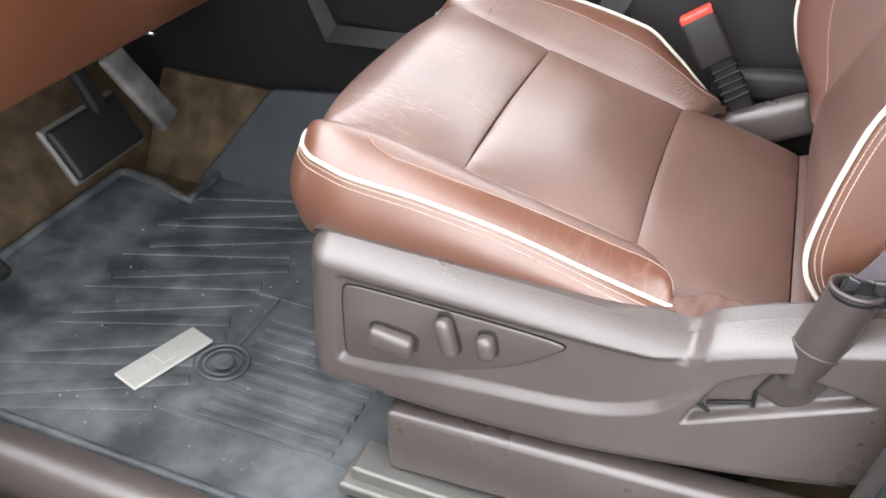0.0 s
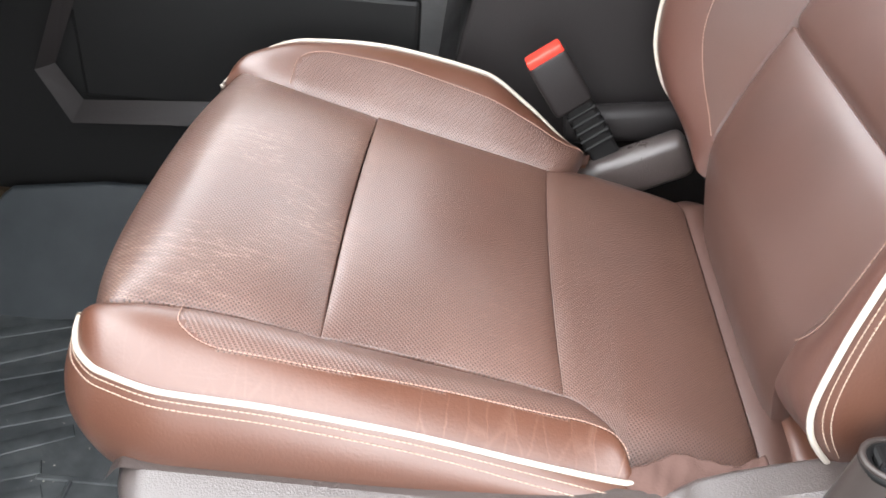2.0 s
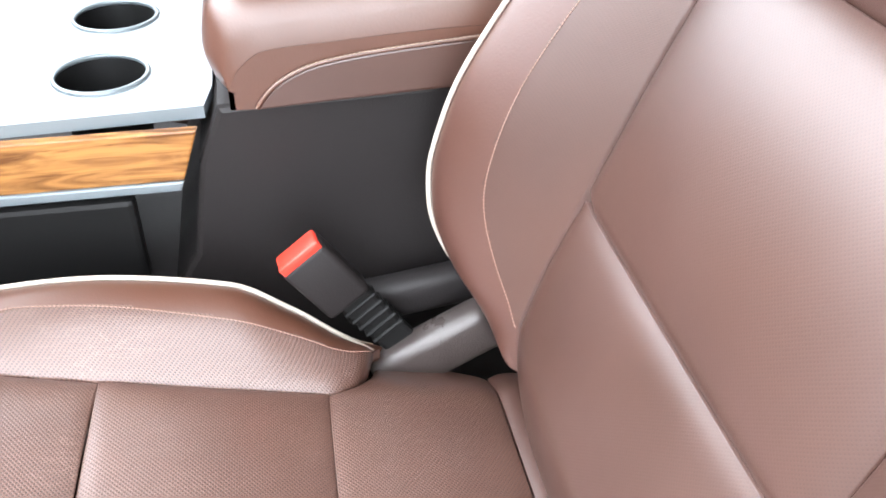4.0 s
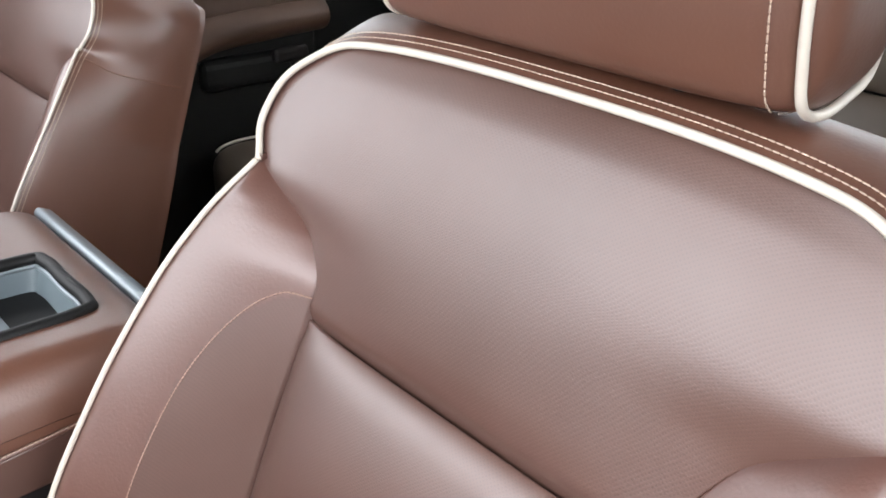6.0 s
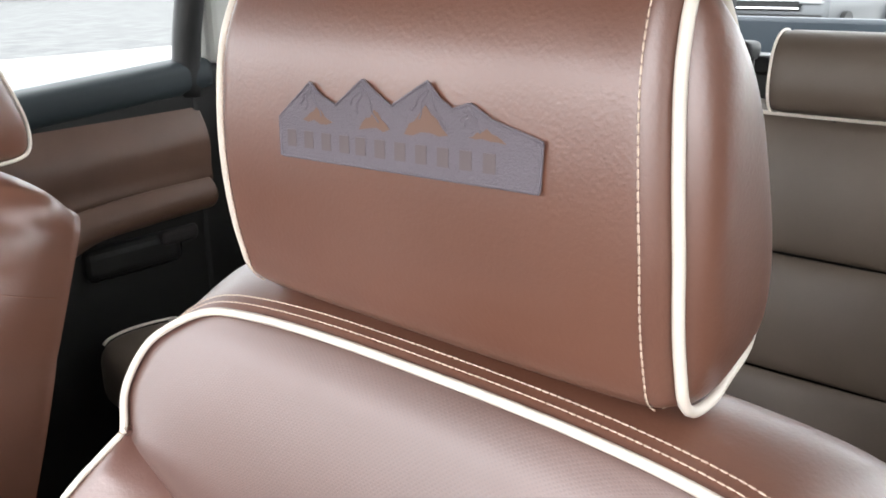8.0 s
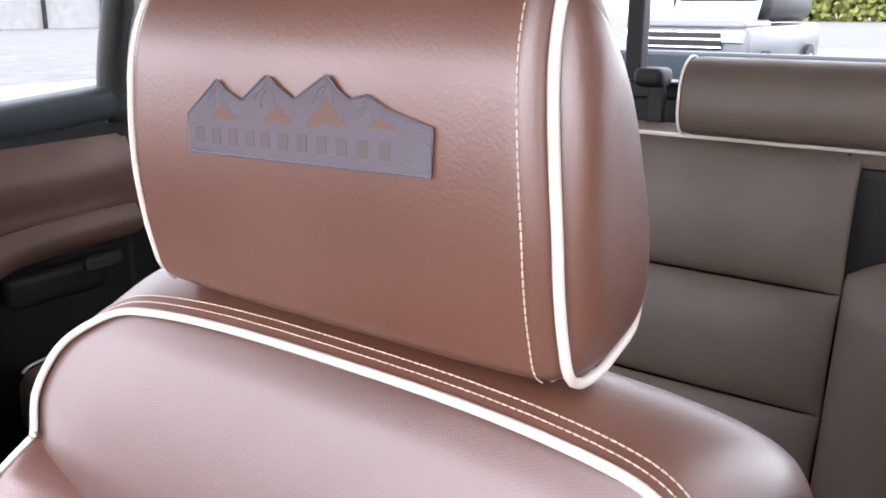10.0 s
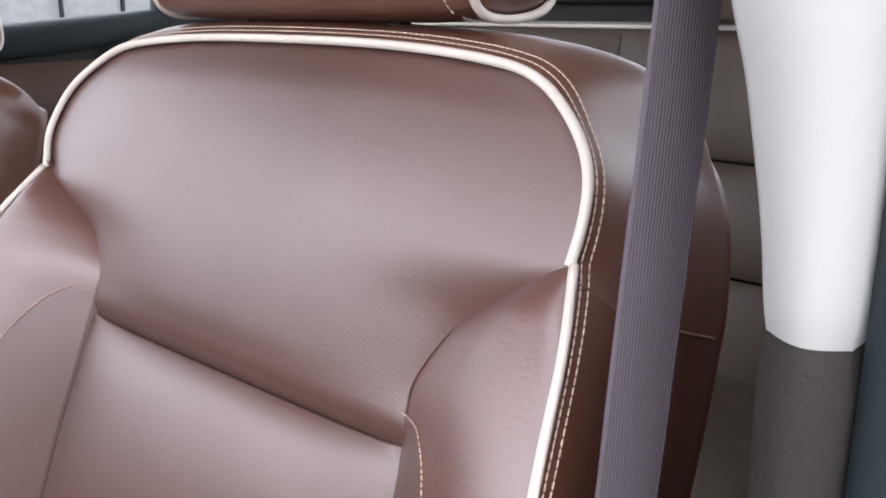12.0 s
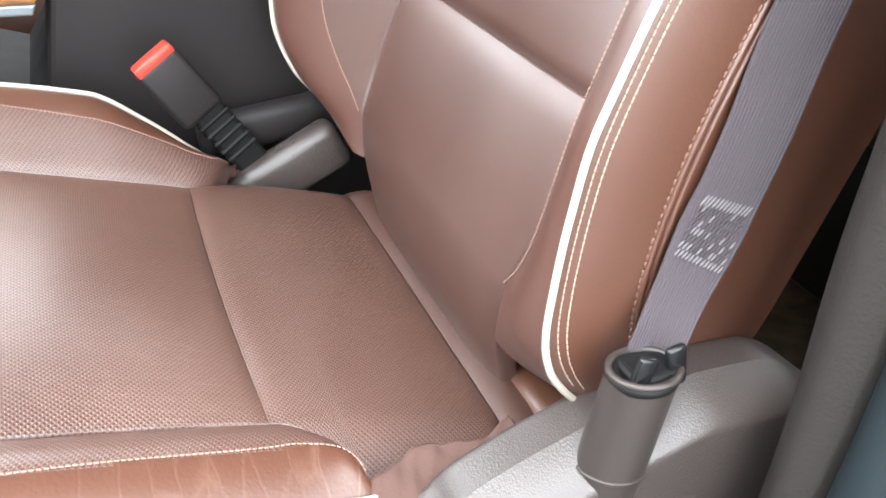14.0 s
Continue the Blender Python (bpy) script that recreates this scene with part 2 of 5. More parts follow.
CONCRETE = mat("pale_concrete", (0.2, 0.2, 0.19), 0.9)
stain(CONCRETE, (0.18, 0.18, 0.175), (0.23, 0.23, 0.225), 1.5)


# ---- helpers for shapes ----
def spline(xs, ys):
    """A smooth curve through a few design values, held flat outside them."""
    xs, ys = np.array(xs, float), np.array(ys, float)
    d = np.diff(ys) / np.diff(xs)
    m = np.zeros(len(xs))
    m[0], m[-1] = d[0], d[-1]
    same = d[:-1] * d[1:] > 0
    m[1:-1][same] = (2 * d[:-1] * d[1:] / np.where(same, d[:-1] + d[1:], 1))[same]

    def value(x):
        x = np.clip(x, xs[0], xs[-1])
        i = np.clip(np.searchsorted(xs, x) - 1, 0, len(xs) - 2)
        h = xs[i + 1] - xs[i]
        t = (x - xs[i]) / h
        return ((1 + 2 * t) * (1 - t) ** 2 * ys[i] + t * (1 - t) ** 2 * h * m[i]
                + t * t * (3 - 2 * t) * ys[i + 1] + t * t * (t - 1) * h * m[i + 1])
    return value


def ease(x):
    x = np.clip(x, 0, 1)
    return x * x * (3 - 2 * x)


def mesh_part(name, verts, faces, material, parent, label="", smooth=True, uv=None):
    me = bpy.data.meshes.new(name)
    me.from_pydata([tuple(map(float, v)) for v in verts], [], faces)
    me.materials.append(material)
    if smooth:
        me.polygons.foreach_set("use_smooth", [True] * len(me.polygons))
    if uv is not None:
        layer = me.uv_layers.new(name="metres")
        idx = np.empty(len(me.loops), int)
        me.loops.foreach_get("vertex_index", idx)
        layer.data.foreach_set("uv", np.asarray(uv, float)[idx].ravel())
    me.update()
    ob = new(name, me)
    ob.parent = parent
    if label:
        ob["label"] = label
    return ob


def part(name, bm, material, parent, label="", smooth=False):
    me = bpy.data.meshes.new(name)
    bm.to_mesh(me)
    bm.free()
    me.materials.append(material)
    if smooth:
        me.polygons.foreach_set("use_smooth", [True] * len(me.polygons))
    ob = new(name, me)
    ob.parent = parent
    if label:
        ob["label"] = label
    return ob


def thing(name, label, category, group="", kind="", at=(0, 0, 0)):
    ob = new(name)
    ob.location = at
    ob.empty_display_size = 0.05
    return tagged(ob, label, category, group, kind)


def near_edges(n, close):
    t = np.linspace(0, 1, n)
    return (1 - close) * t + close * (0.5 - 0.5 * np.cos(np.pi * t))


def sheet(name, fn, na, nb, material, parent, label="", seams=(1, 1, 1, 1), groove=0.004, reach=0.007, where=None, close=0.75, face=(0, 0, 1), tuck=0.0, tuck_ends=True, second=None, straight=False):
    """A padded panel: fn(a, b) gives its middle surface on the unit square; its edges sink into the seams (a=0, a=1, b=0, b=1)
    and, with tuck, turn under by that much. face: roughly the way that its front looks, or a point (4 values) that it looks away from."""
    a, b = np.meshgrid(near_edges(na, close), near_edges(nb, close), indexing="ij")
    p = np.stack(np.broadcast_arrays(*fn(a, b)), -1).astype(float)
    da = np.vstack([np.zeros((1, nb)), np.cumsum(np.linalg.norm(np.diff(p, axis=0), axis=-1), 0)])
    db = np.hstack([np.zeros((na, 1)), np.cumsum(np.linalg.norm(np.diff(p, axis=1), axis=-1), 1)])
    ga, gb = np.gradient(p, axis=0), np.gradient(p, axis=1)
    nrm = np.cross(ga, gb)
    nrm /= np.linalg.norm(nrm, axis=-1, keepdims=True) + 1e-9
    way = p - np.array(face[:3]) if len(face) == 4 else np.array(face, float)
    flip = (nrm * way).sum(-1).mean() < 0
    nrm = -nrm if flip else nrm
    sink = sum(s * np.exp(-((d / reach) ** 1.3)) for s, d in zip(seams, (da, da[-1:] - da, db, db[:, -1:] - db)))
    p = p - nrm * (groove * np.minimum(sink, 1.4))[..., None]
    uv = np.stack([db - db[:, -1:] / 2, da], -1)
    if straight:
        nrm = np.broadcast_to(np.array(face, float) / np.linalg.norm(face), nrm.shape)
    if tuck:
        for ax in ((0, 1) if tuck_ends else (1,)):
            cut = (lambda q, k: np.take(q, [k], axis=ax))
            p, uv, nrm = (np.concatenate([first, q, last], ax) for q, first, last in (
                (p, cut(p, 0) - cut(nrm, 0) * tuck, cut(p, -1) - cut(nrm, -1) * tuck), (uv, cut(uv, 0), cut(uv, -1)), (nrm, cut(nrm, 0), cut(nrm, -1))))
    na, nb = p.shape[:2]
    if where:
        p = where(p)
    idx = np.arange(na * nb).reshape(na, nb)
    faces = np.stack([idx[:-1, :-1], idx[1:, :-1], idx[1:, 1:], idx[:-1, 1:]], -1).reshape(-1, 4)
    faces = (faces[:, ::-1] if flip else faces).tolist()
    ob = mesh_part(name, p.reshape(-1, 3), faces, material, parent, label, True, uv.reshape(-1, 2))
    if second:
        off_a, off_b = (na - a.shape[0]) // 2, (nb - a.shape[1]) // 2
        ia = np.clip(np.arange(na) - off_a, 0, a.shape[0] - 1)
        ib = np.clip(np.arange(nb) - off_b, 0, a.shape[1] - 1)
        inside = second[1](a[ia][:, ib], b[ia][:, ib])
        ob.data.materials.append(second[0])
        ob.data.polygons.foreach_set("material_index", inside[:-1, :-1].astype(int).ravel())
    return ob


def frames_along(pts, closed=False):
    pts = np.asarray(pts, float)
    t = np.roll(pts, -1, 0) - np.roll(pts, 1, 0) if closed else np.gradient(pts, axis=0)
    t /= np.linalg.norm(t, axis=1, keepdims=True) + 1e-12
    n = np.cross(t[0], (0.3, 0.5, 0.8))
    out = []
    for d in t:
        n = n - d * (n @ d)
        n /= np.linalg.norm(n)
        out.append((n.copy(), np.cross(d, n)))
    return pts, t, out


def tube(name, pts, r, material, parent, label="", sides=8, closed=False):
    pts, _, fr = frames_along(pts, closed)
    verts, faces, n = [], [], len(pts)
    for p, (u, v) in zip(pts, fr):
        for k in range(sides):
            w = 2 * math.pi * k / sides
            verts.append(p + r * (math.cos(w) * u + math.sin(w) * v))
    for i in range(n if closed else n - 1):
        j = (i + 1) % n
        for k in range(sides):
            l = (k + 1) % sides
            faces.append((i * sides + k, i * sides + l, j * sides + l, j * sides + k))
    if not closed:
        faces += [tuple(range(sides))[::-1], tuple(range((n - 1) * sides, n * sides))]
    return mesh_part(name, verts, faces, material, parent, label)


def resample(pts, step):
    pts = np.asarray(pts, float)
    d = np.r_[0, np.cumsum(np.linalg.norm(np.diff(pts, axis=0), axis=1))]
    s = np.arange(0, d[-1], step)
    return np.stack([np.interp(s, d, pts[:, k]) for k in range(3)], 1)


def stitching(name, pts, material, parent, label="", pitch=0.0042, length=0.0038, r=0.00050):
    """A row of single stitches, each a small spindle."""
    q = resample(pts, pitch / 4)
    verts, faces = [], []
    _, t, fr = frames_along(q)
    for i in range(0, len(q) - 4, 4):
        c, d, (u, v) = q[i], t[i], fr[i]
        o = len(verts)
        for k, w in ((-0.5, 0.35), (-0.3, 1.0), (0.3, 1.0), (0.5, 0.35)):
            for e in range(5):
                g = 2 * math.pi * e / 5
                verts.append(c + d * k * length + r * w * (math.cos(g) * u + math.sin(g) * v))
        for ring in range(3):
            for e in range(5):
                f = (e + 1) % 5
                faces.append((o + ring * 5 + e, o + ring * 5 + f, o + ring * 5 + 5 + f, o + ring * 5 + 5 + e))
        faces += [tuple(range(o + 4, o - 1, -1)), tuple(range(o + 15, o + 20))]
    ob = mesh_part(name, verts, faces, material, parent, label)
    ob["kind"] = "stuff"
    return ob


def block(size, centre=(0, 0, 0), r=0.01, steps=3, turn=None):
    """A box with rounded edges, as a bmesh."""
    bm = bmesh.new()
    bmesh.ops.create_cube(bm, size=1)
    bmesh.ops.scale(bm, vec=size, verts=bm.verts)
    if r:
        bmesh.ops.bevel(bm, geom=bm.edges[:], offset=r, segments=steps, profile=0.5, affect="EDGES")
    m = Matrix.Translation(centre) @ (turn or Matrix())
    bmesh.ops.transform(bm, matrix=m, verts=bm.verts)
    return bm


def prism(outline, depth, to, r=0.0, steps=2):
    """A flat outline of (p, q) given depth; to(p, q, d) places it in the world."""
    bm = bmesh.new()
    lo = [bm.verts.new(to(p, q, 0.0)) for p, q in outline]
    hi = [bm.verts.new(to(p, q, depth)) for p, q in outline]
    n = len(outline)
    bm.faces.new(lo[::-1])
    top = bm.faces.new(hi)
    for i in range(n):
        bm.faces.new((lo[i], lo[(i + 1) % n], hi[(i + 1) % n], hi[i]))
    bmesh.ops.recalc_face_normals(bm, faces=bm.faces[:])
    if r:
        bmesh.ops.bevel(bm, geom=list(top.edges), offset=r, segments=steps, profile=0.5, affect="EDGES")
    return bm


def closed_curve(points, n=60):
    """A smooth closed outline through a few corner points (Catmull-Rom)."""
    pts = np.array(points, float)
    out = []
    k = len(pts)
    per = max(2, n // k)
    for i in range(k):
        p0, p1, p2, p3 = pts[i - 1], pts[i], pts[(i + 1) % k], pts[(i + 2) % k]
        for t in np.linspace(0, 1, per, endpoint=False):
            out.append(0.5 * (2 * p1 + (p2 - p0) * t + (2 * p0 - 5 * p1 + 4 * p2 - p3) * t * t + (3 * p1 - p0 - 3 * p2 + p3) * t ** 3))
    return np.array(out)


def open_curve(points, n=60):
    pts = np.array(points, float)
    d = np.r_[0, np.cumsum(np.linalg.norm(np.diff(pts, axis=0), axis=1))]
    s = np.linspace(0, d[-1], n)
    return np.stack([spline(d, pts[:, k])(s) for k in range(pts.shape[1])], 1)

# ---- the front seats ----
MID = 0.27            # middle of the driver's seat
LEAN = radians(20)
UP = np.array([math.sin(LEAN), 0, math.cos(LEAN)])
OUT = np.array([-math.cos(LEAN), 0, math.sin(LEAN)])
BASE = np.array([0.506, MID, 0.36])


def on_back(u, s, n):
    """Backrest coordinates (across, up the back, out of it) to the world."""
    u, s, n = np.broadcast_arrays(u, s, n)
    return BASE[0] + s * UP[0] + n * OUT[0], MID + u, BASE[2] + s * UP[2] + n * OUT[2]


def cushion_level(x):
    return 0.40 - 0.235 * (x - 0.18)


# the backrest's lines, by height up the back
seam_u = spline([0.0, 0.06, 0.12, 0.19, 0.3, 0.415, 0.44, 0.468, 0.49, 0.512], [0.145, 0.158, 0.165, 0.163, 0.16, 0.15, 0.148, 0.163, 0.193, 0.226])
pipe_u = spline([0.02, 0.035, 0.06, 0.1, 0.15, 0.2, 0.3, 0.4, 0.46, 0.512], [0.20, 0.245, 0.263, 0.275, 0.28, 0.28, 0.275, 0.265, 0.25, 0.228])
pipe_n = spline([0.02, 0.035, 0.06, 0.1, 0.15, 0.2, 0.3, 0.4, 0.46, 0.512], [-0.03, -0.004, 0.038, 0.067, 0.081, 0.084, 0.072, 0.05, 0.033, 0.014])
upper_u = spline([0.415, 0.44, 0.468, 0.49, 0.505, 0.512, 0.53, 0.552, 0.575, 0.592, 0.606, 0.614], [0.15, 0.148, 0.163, 0.193, 0.216, 0.227, 0.228, 0.226, 0.218, 0.206, 0.190, 0.172])


def top_s(b):
    return 0.614 - 0.009 * np.abs(b) ** 3


door_u = spline([0.02, 0.035, 0.06, 0.1, 0.2, 0.4, 0.46, 0.512], [0.246, 0.250, 0.252, 0.252, 0.25, 0.25, 0.243, 0.228])
door_n = spline([0.02, 0.034, 0.042, 0.055, 0.074, 0.1, 0.15, 0.2, 0.25, 0.3, 0.38, 0.44, 0.512], [-0.055, -0.022, -0.006, 0.012, 0.025, 0.034, 0.046, 0.053, 0.053, 0.049, 0.04, 0.031, 0.009])


SPAN = {1: 0.492, -1: 0.504}     # length of each bolster; the door side's notch sits higher


def lag(s, b):
    """How much lower the inboard line would be at the same place of the door side's line."""
    return np.where(np.asarray(b) < 0, 0.012 * ease((s - 0.43) / 0.07) * ease((0.60 - s) / 0.06), 0.0)


def pipe_line(side, s):
    """Half width and height of the side piping; the door side is sat flatter."""
    if side > 0:
        return pipe_u(s) - 0.004, pipe_n(s) * 1.06
    return door_u(s - lag(s, -1)), door_n(s - lag(s, -1))


def shoulder_u(s, b):
    """Half width of the shoulder panel; the inboard shoulder is fuller."""
    return upper_u(s - lag(s, b)) + 0.012 * np.clip(b, 0, 1) * ease((s - 0.512) / 0.03) * ease((0.612 - s) / 0.04)


def shoulder_n(a, b=1.0):
    """How far the rim of the shoulder panel stands out of the back, from the notch (0.48) to the top (1)."""
    return 0.003 + np.where(np.asarray(b) < 0, 0.006, 0.010) * np.clip(1 - (a - 0.48) / 0.5, 0, 1)


def upper_fn(a, v):
    b = 2 * v - 1
    a = 1.085 * a - 0.085
    w = shoulder_u(0.415 + 0.199 * a, b)
    s = 0.415 + a * (top_s(b) - 0.415)
    late = a - lag(s, b) / 0.199
    inner = 0.002 + 0.006 * np.sin(np.pi * np.clip(a, 0, 1)) ** 0.8 + 0.003 * (1 - b * b) * ease(a * 6) - 0.003 * ease((a - 0.85) / 0.15)
    rim = np.abs(b) ** 4.5
    n = inner * (1 - rim) + shoulder_n(late, b) * ease((late - 0.30) / 0.18) * rim - 0.016 * ease((0.07 - a) / 0.155)
    return on_back(b * w, s, n)


def pipe_top(n=120):
    """The piping over the shoulders, from notch to notch."""
    left, right = ([(side * shoulder_u(v, side), 0.415 + (v - 0.415) / 0.199 * (top_s(1.0) - 0.415)) for v in s0 + (0.614 - s0) * near_edges(n // 3, 0.6)]
                   for side, s0 in ((1, 0.512), (-1, 0.524)))
    over = [(left[-1][0] * k, float(top_s(k))) for k in np.linspace(1, -1, n // 3)[1:-1]]
    pts = left + over + right[::-1]
    out = []
    for u, v in pts:
        a = (v - 0.415) / 0.199
        n_ = float(shoulder_n(a - lag(v, u) / 0.199, u)) + 0.001
        out.append((u, v, n_))
    out = np.array(out)
    for _ in range(6):
        out[1:-1] = (out[:-2] + 2 * out[1:-1] + out[2:]) / 4
    return out


def bolster_fn(side):
    def fn(a, b):
        s = 0.02 + SPAN[side] * a
        low = s - lag(s, side)
        up = (low - 0.415) / 0.199
        u0, (u1, n1) = seam_u(low), pipe_line(side, s)
        u = u0 + (u1 - u0) * b
        n = (sag(s) + shoulder_n(up, side) * ease((up - 0.30) / 0.18)) * (1 - b) + n1 * ease(b * 0.9) / ease(0.9) + 0.012 * np.sin(np.pi * b) * ease((u1 - u0) / 0.06)
        return on_back(side * u, s, n)
    return fn


def sag(s):
    """The back falls away behind the cushion at its foot."""
    return -0.045 * np.clip((0.066 - s) / 0.096, 0, 1.2) ** 1.4


def lower_fn(a, v):
    b = 2 * v - 1
    s = -0.03 + 0.222 * a
    n = 0.010 * (1 - b ** 4) * np.sin(np.pi * np.clip(a * 0.85 + 0.15, 0, 1)) + sag(s)
    return on_back(b * seam_u(s), s, n)


def middle_fn(a, v):
    b = 2 * v - 1
    a = 1.07 * a - 0.07
    s = 0.192 + 0.223 * a
    return on_back(b * seam_u(s), s, 0.014 * (1 - b ** 4) * np.sin(np.pi * np.clip(a, 0, 1)) ** 0.7 - 0.014 * ease((0.06 - a) / 0.13))


def outline_back():
    """The whole piping line of the backrest from the foot of one side over the top to the other."""
    left, right = (np.stack([side * pipe_line(side, s)[0], s, pipe_line(side, s)[1]], 1)
                   for side, s in ((1, np.linspace(0.02, 0.508, 60)), (-1, np.linspace(0.02, 0.520, 60))))
    right = right[::-1]
    o = np.vstack([left, pipe_top(), right])
    for _ in range(5):
        o[1:-1] = (o[:-2] + 2 * o[1:-1] + o[2:]) / 4
    return o


def side_of_back():
    o = outline_back()
    t = np.gradient(o[:, :2], axis=0)
    t /= np.linalg.norm(t, axis=1, keepdims=True) + 1e-9
    nrm = np.stack([t[:, 1], -t[:, 0]], 1)
    nrm *= np.sign((nrm * (o[:, :2] - (0, 0.3))).sum(1))[:, None]
    for _ in range(60):
        nrm[1:-1] = (nrm[:-2] + nrm[1:-1] + nrm[2:]) / 3
    nrm /= np.linalg.norm(nrm, axis=1, keepdims=True)

    soft = o.copy()
    for _ in range(70):
        soft[1:-1] = (soft[:-2] + 2 * soft[1:-1] + soft[2:]) / 4

    def fn(a, b):
        i = a * (len(o) - 1)
        k = np.arange(len(o))
        w = ease(b / 0.4)
        u, s, n = (np.interp(i, k, o[:, j]) * (1 - w) + np.interp(i, k, soft[:, j]) * w for j in range(3))
        gu, gs = (np.interp(i, k, nrm[:, j]) for j in range(2))
        bulge = (0.011 + 0.003 * np.clip(u / 0.2, -1, 1) + 0.018 * ease((gs - 0.6) / 0.4)) * np.sin(np.pi * np.clip(b * 1.05, 0, 1)) ** 0.9
        back = -0.143
        plain = spline([0.02, 0.12, 0.2, 0.4, 0.5, 0.58, 0.60, 0.612, 0.615], [0.235, 0.252, 0.258, 0.258, 0.255, 0.252, 0.245, 0.222, 0.172])(s)
        slim = spline([0.02, 0.12, 0.2, 0.4, 0.5, 0.55, 0.58, 0.60, 0.615], [0.235, 0.242, 0.242, 0.242, 0.240, 0.233, 0.222, 0.207, 0.172])(s)
        room = ease(np.abs(u) / 0.17) * ease(b / 0.8)
        wide = np.where(u < 0, np.maximum(slim + u, -0.012), np.maximum(plain - u, 0)) * room
        return on_back(u + gu * bulge + np.sign(u) * wide, s + gs * bulge, n + (back - n) * (b ** 1.15))
    return fn, o


def build_front_seat(name, label, where, shield, head_at=(0, 0, 0)):
    seat = thing(name, label, "car seat", "front seats")

    def put(pts):
        p = np.stack(pts, -1) if isinstance(pts, tuple) else np.asarray(pts, float)
        return where(p)

    def sh(pname, fn, na, nb, m=LEATHER_PERF, lab="", **kw):
        kw.setdefault("face", tuple(OUT) if pname.startswith("backrest") else (0, 0, 1))
        kw.setdefault("tuck", 0.014)
        return sheet(pname, fn, na, nb, m, seat, lab, where=where, **kw)

    # backrest
    sh("backrest_upper_panel", upper_fn, 56, 90, lab="perforated brown leather shoulder panel", seams=(0, 0.6, 0.35, 0.35), groove=0.003)
    sh("backrest_middle_panel", middle_fn, 50, 60, seams=(0, 1, 1, 1), groove=0.0035, reach=0.011)
    sh("backrest_lower_panel", lower_fn, 50, 60, seams=(0, 1, 1, 1), groove=0.0035, reach=0.011)
    for side in (1, -1):
        inset = spline([0.06, 0.07, 0.1, 0.16, 0.25, 0.33, 0.385, 0.42, 0.432], [0.0, 0.1, 0.33, 0.52, 0.56, 0.52, 0.42, 0.2, 0.0])
        sh("backrest_bolster", bolster_fn(side), 150, 44, LEATHER_WING, seams=(0, 0, 0.6, 0.5), groove=0.003, tuck_ends=False, straight=True, close=0.3,
           second=(LEATHER_PERF, lambda a, b, g=inset, side=side: b < g(0.02 + SPAN[side] * a)))
        s = np.array([0.432, 0.43, 0.42, 0.385, 0.33, 0.25, 0.16, 0.1, 0.07, 0.06])
        b = np.array([0.0, 0.14, 0.26, 0.42, 0.52, 0.56, 0.52, 0.33, 0.1, 0.0])
        c = open_curve(np.stack([s, b], 1), 90)
        fa = bolster_fn(side)
        stitching("bolster_stitching", put(fa((c[:, 0] - 0.02) / SPAN[side], c[:, 1])) + np.array([-0.0008, 0, 0.0004]), THREAD_TONE, seat, "", 0.0034, 0.0030, 0.0006)
        s = np.linspace(0.02, 0.016 + SPAN[side], 90)
        tube("backrest_piping", put(on_back(side * pipe_line(side, s)[0], s, pipe_line(side, s)[1] + 0.001)), 0.0023, PIPING, seat, "cream piping")
    o = pipe_top()
    tube("shoulder_piping", put(on_back(o[:, 0], o[:, 1], o[:, 2] + 0.001)), 0.0026, PIPING, seat, "cream piping")
    side_fn, line = side_of_back()
    sh("backrest_side_cover", side_fn, 260, 30, LEATHER, seams=(0, 0, 0.6, 0), groove=0.002, face=(0.56, MID, 0.6, 1), tuck=0)
    for d in (0.0052, 0.0102):
        a = np.linspace(0.012, 0.988, 520)
        deep = 0.150 + np.interp(a * (len(line) - 1), np.arange(len(line)), line[:, 2])
        pts = np.stack(side_fn(a, (d / deep) ** (1 / 1.15)), -1)
        stitching("edge_stitching", put(pts + OUT * 0.0004 + (0, 0, 0.0005)), THREAD, seat)
    for pair in ((0.765, 0.985),):
        a = np.linspace(*pair, 120)
        for b in (0.335, 0.3626):
            pts = np.stack(side_fn(a, np.full_like(a, b)), -1)
            tube("side_welt", put(pts), 0.0021, LEATHER, seat)
        pts = np.stack(side_fn(a, np.full_like(a, 0.320)), -1)
        stitching("side_stitching", put(pts + (0, 0.0006 * (1 if pair[0] < 0.5 else -1), 0)), THREAD_DARK, seat, pitch=0.005, length=0.0042, r=0.0009)
    for a0 in (0.247, 0.753):
        b = np.linspace(0.02, 0.9, 40)
        pts = np.stack(side_fn(np.full_like(b, a0), b), -1)
        tube("side_cross_seam", put(pts), 0.0009, THREAD_DARK, seat)
    ends = np.linspace(0, 1, 64)
    rear = put(tuple(np.asarray(c) for c in side_fn(ends, np.full_like(ends, 0.995))))
    mesh_part("backrest_rear_cover", rear, [tuple(range(len(rear)))], DARK, seat, smooth=False)

    # cushion
    half = spline([0.0, 0.02, 0.05, 0.12, 0.18, 0.28, 0.367, 0.39, 0.407, 0.416, 0.45, 0.5, 0.53], [0.188, 0.193, 0.189, 0.18, 0.178, 0.174, 0.172, 0.184, 0.208, 0.236, 0.245, 0.232, 0.22])
    fold_x = spline([0, 0.2, 0.4, 0.55, 0.7, 0.85, 1.0], [0.035, 0.006, -0.006, 0.012, 0.055, 0.115, 0.181])
    fold_z = spline([0, 0.2, 0.4, 0.55, 0.7, 0.85, 1.0], [0.27, 0.33, 0.385, 0.418, 0.431, 0.422, 0.402])

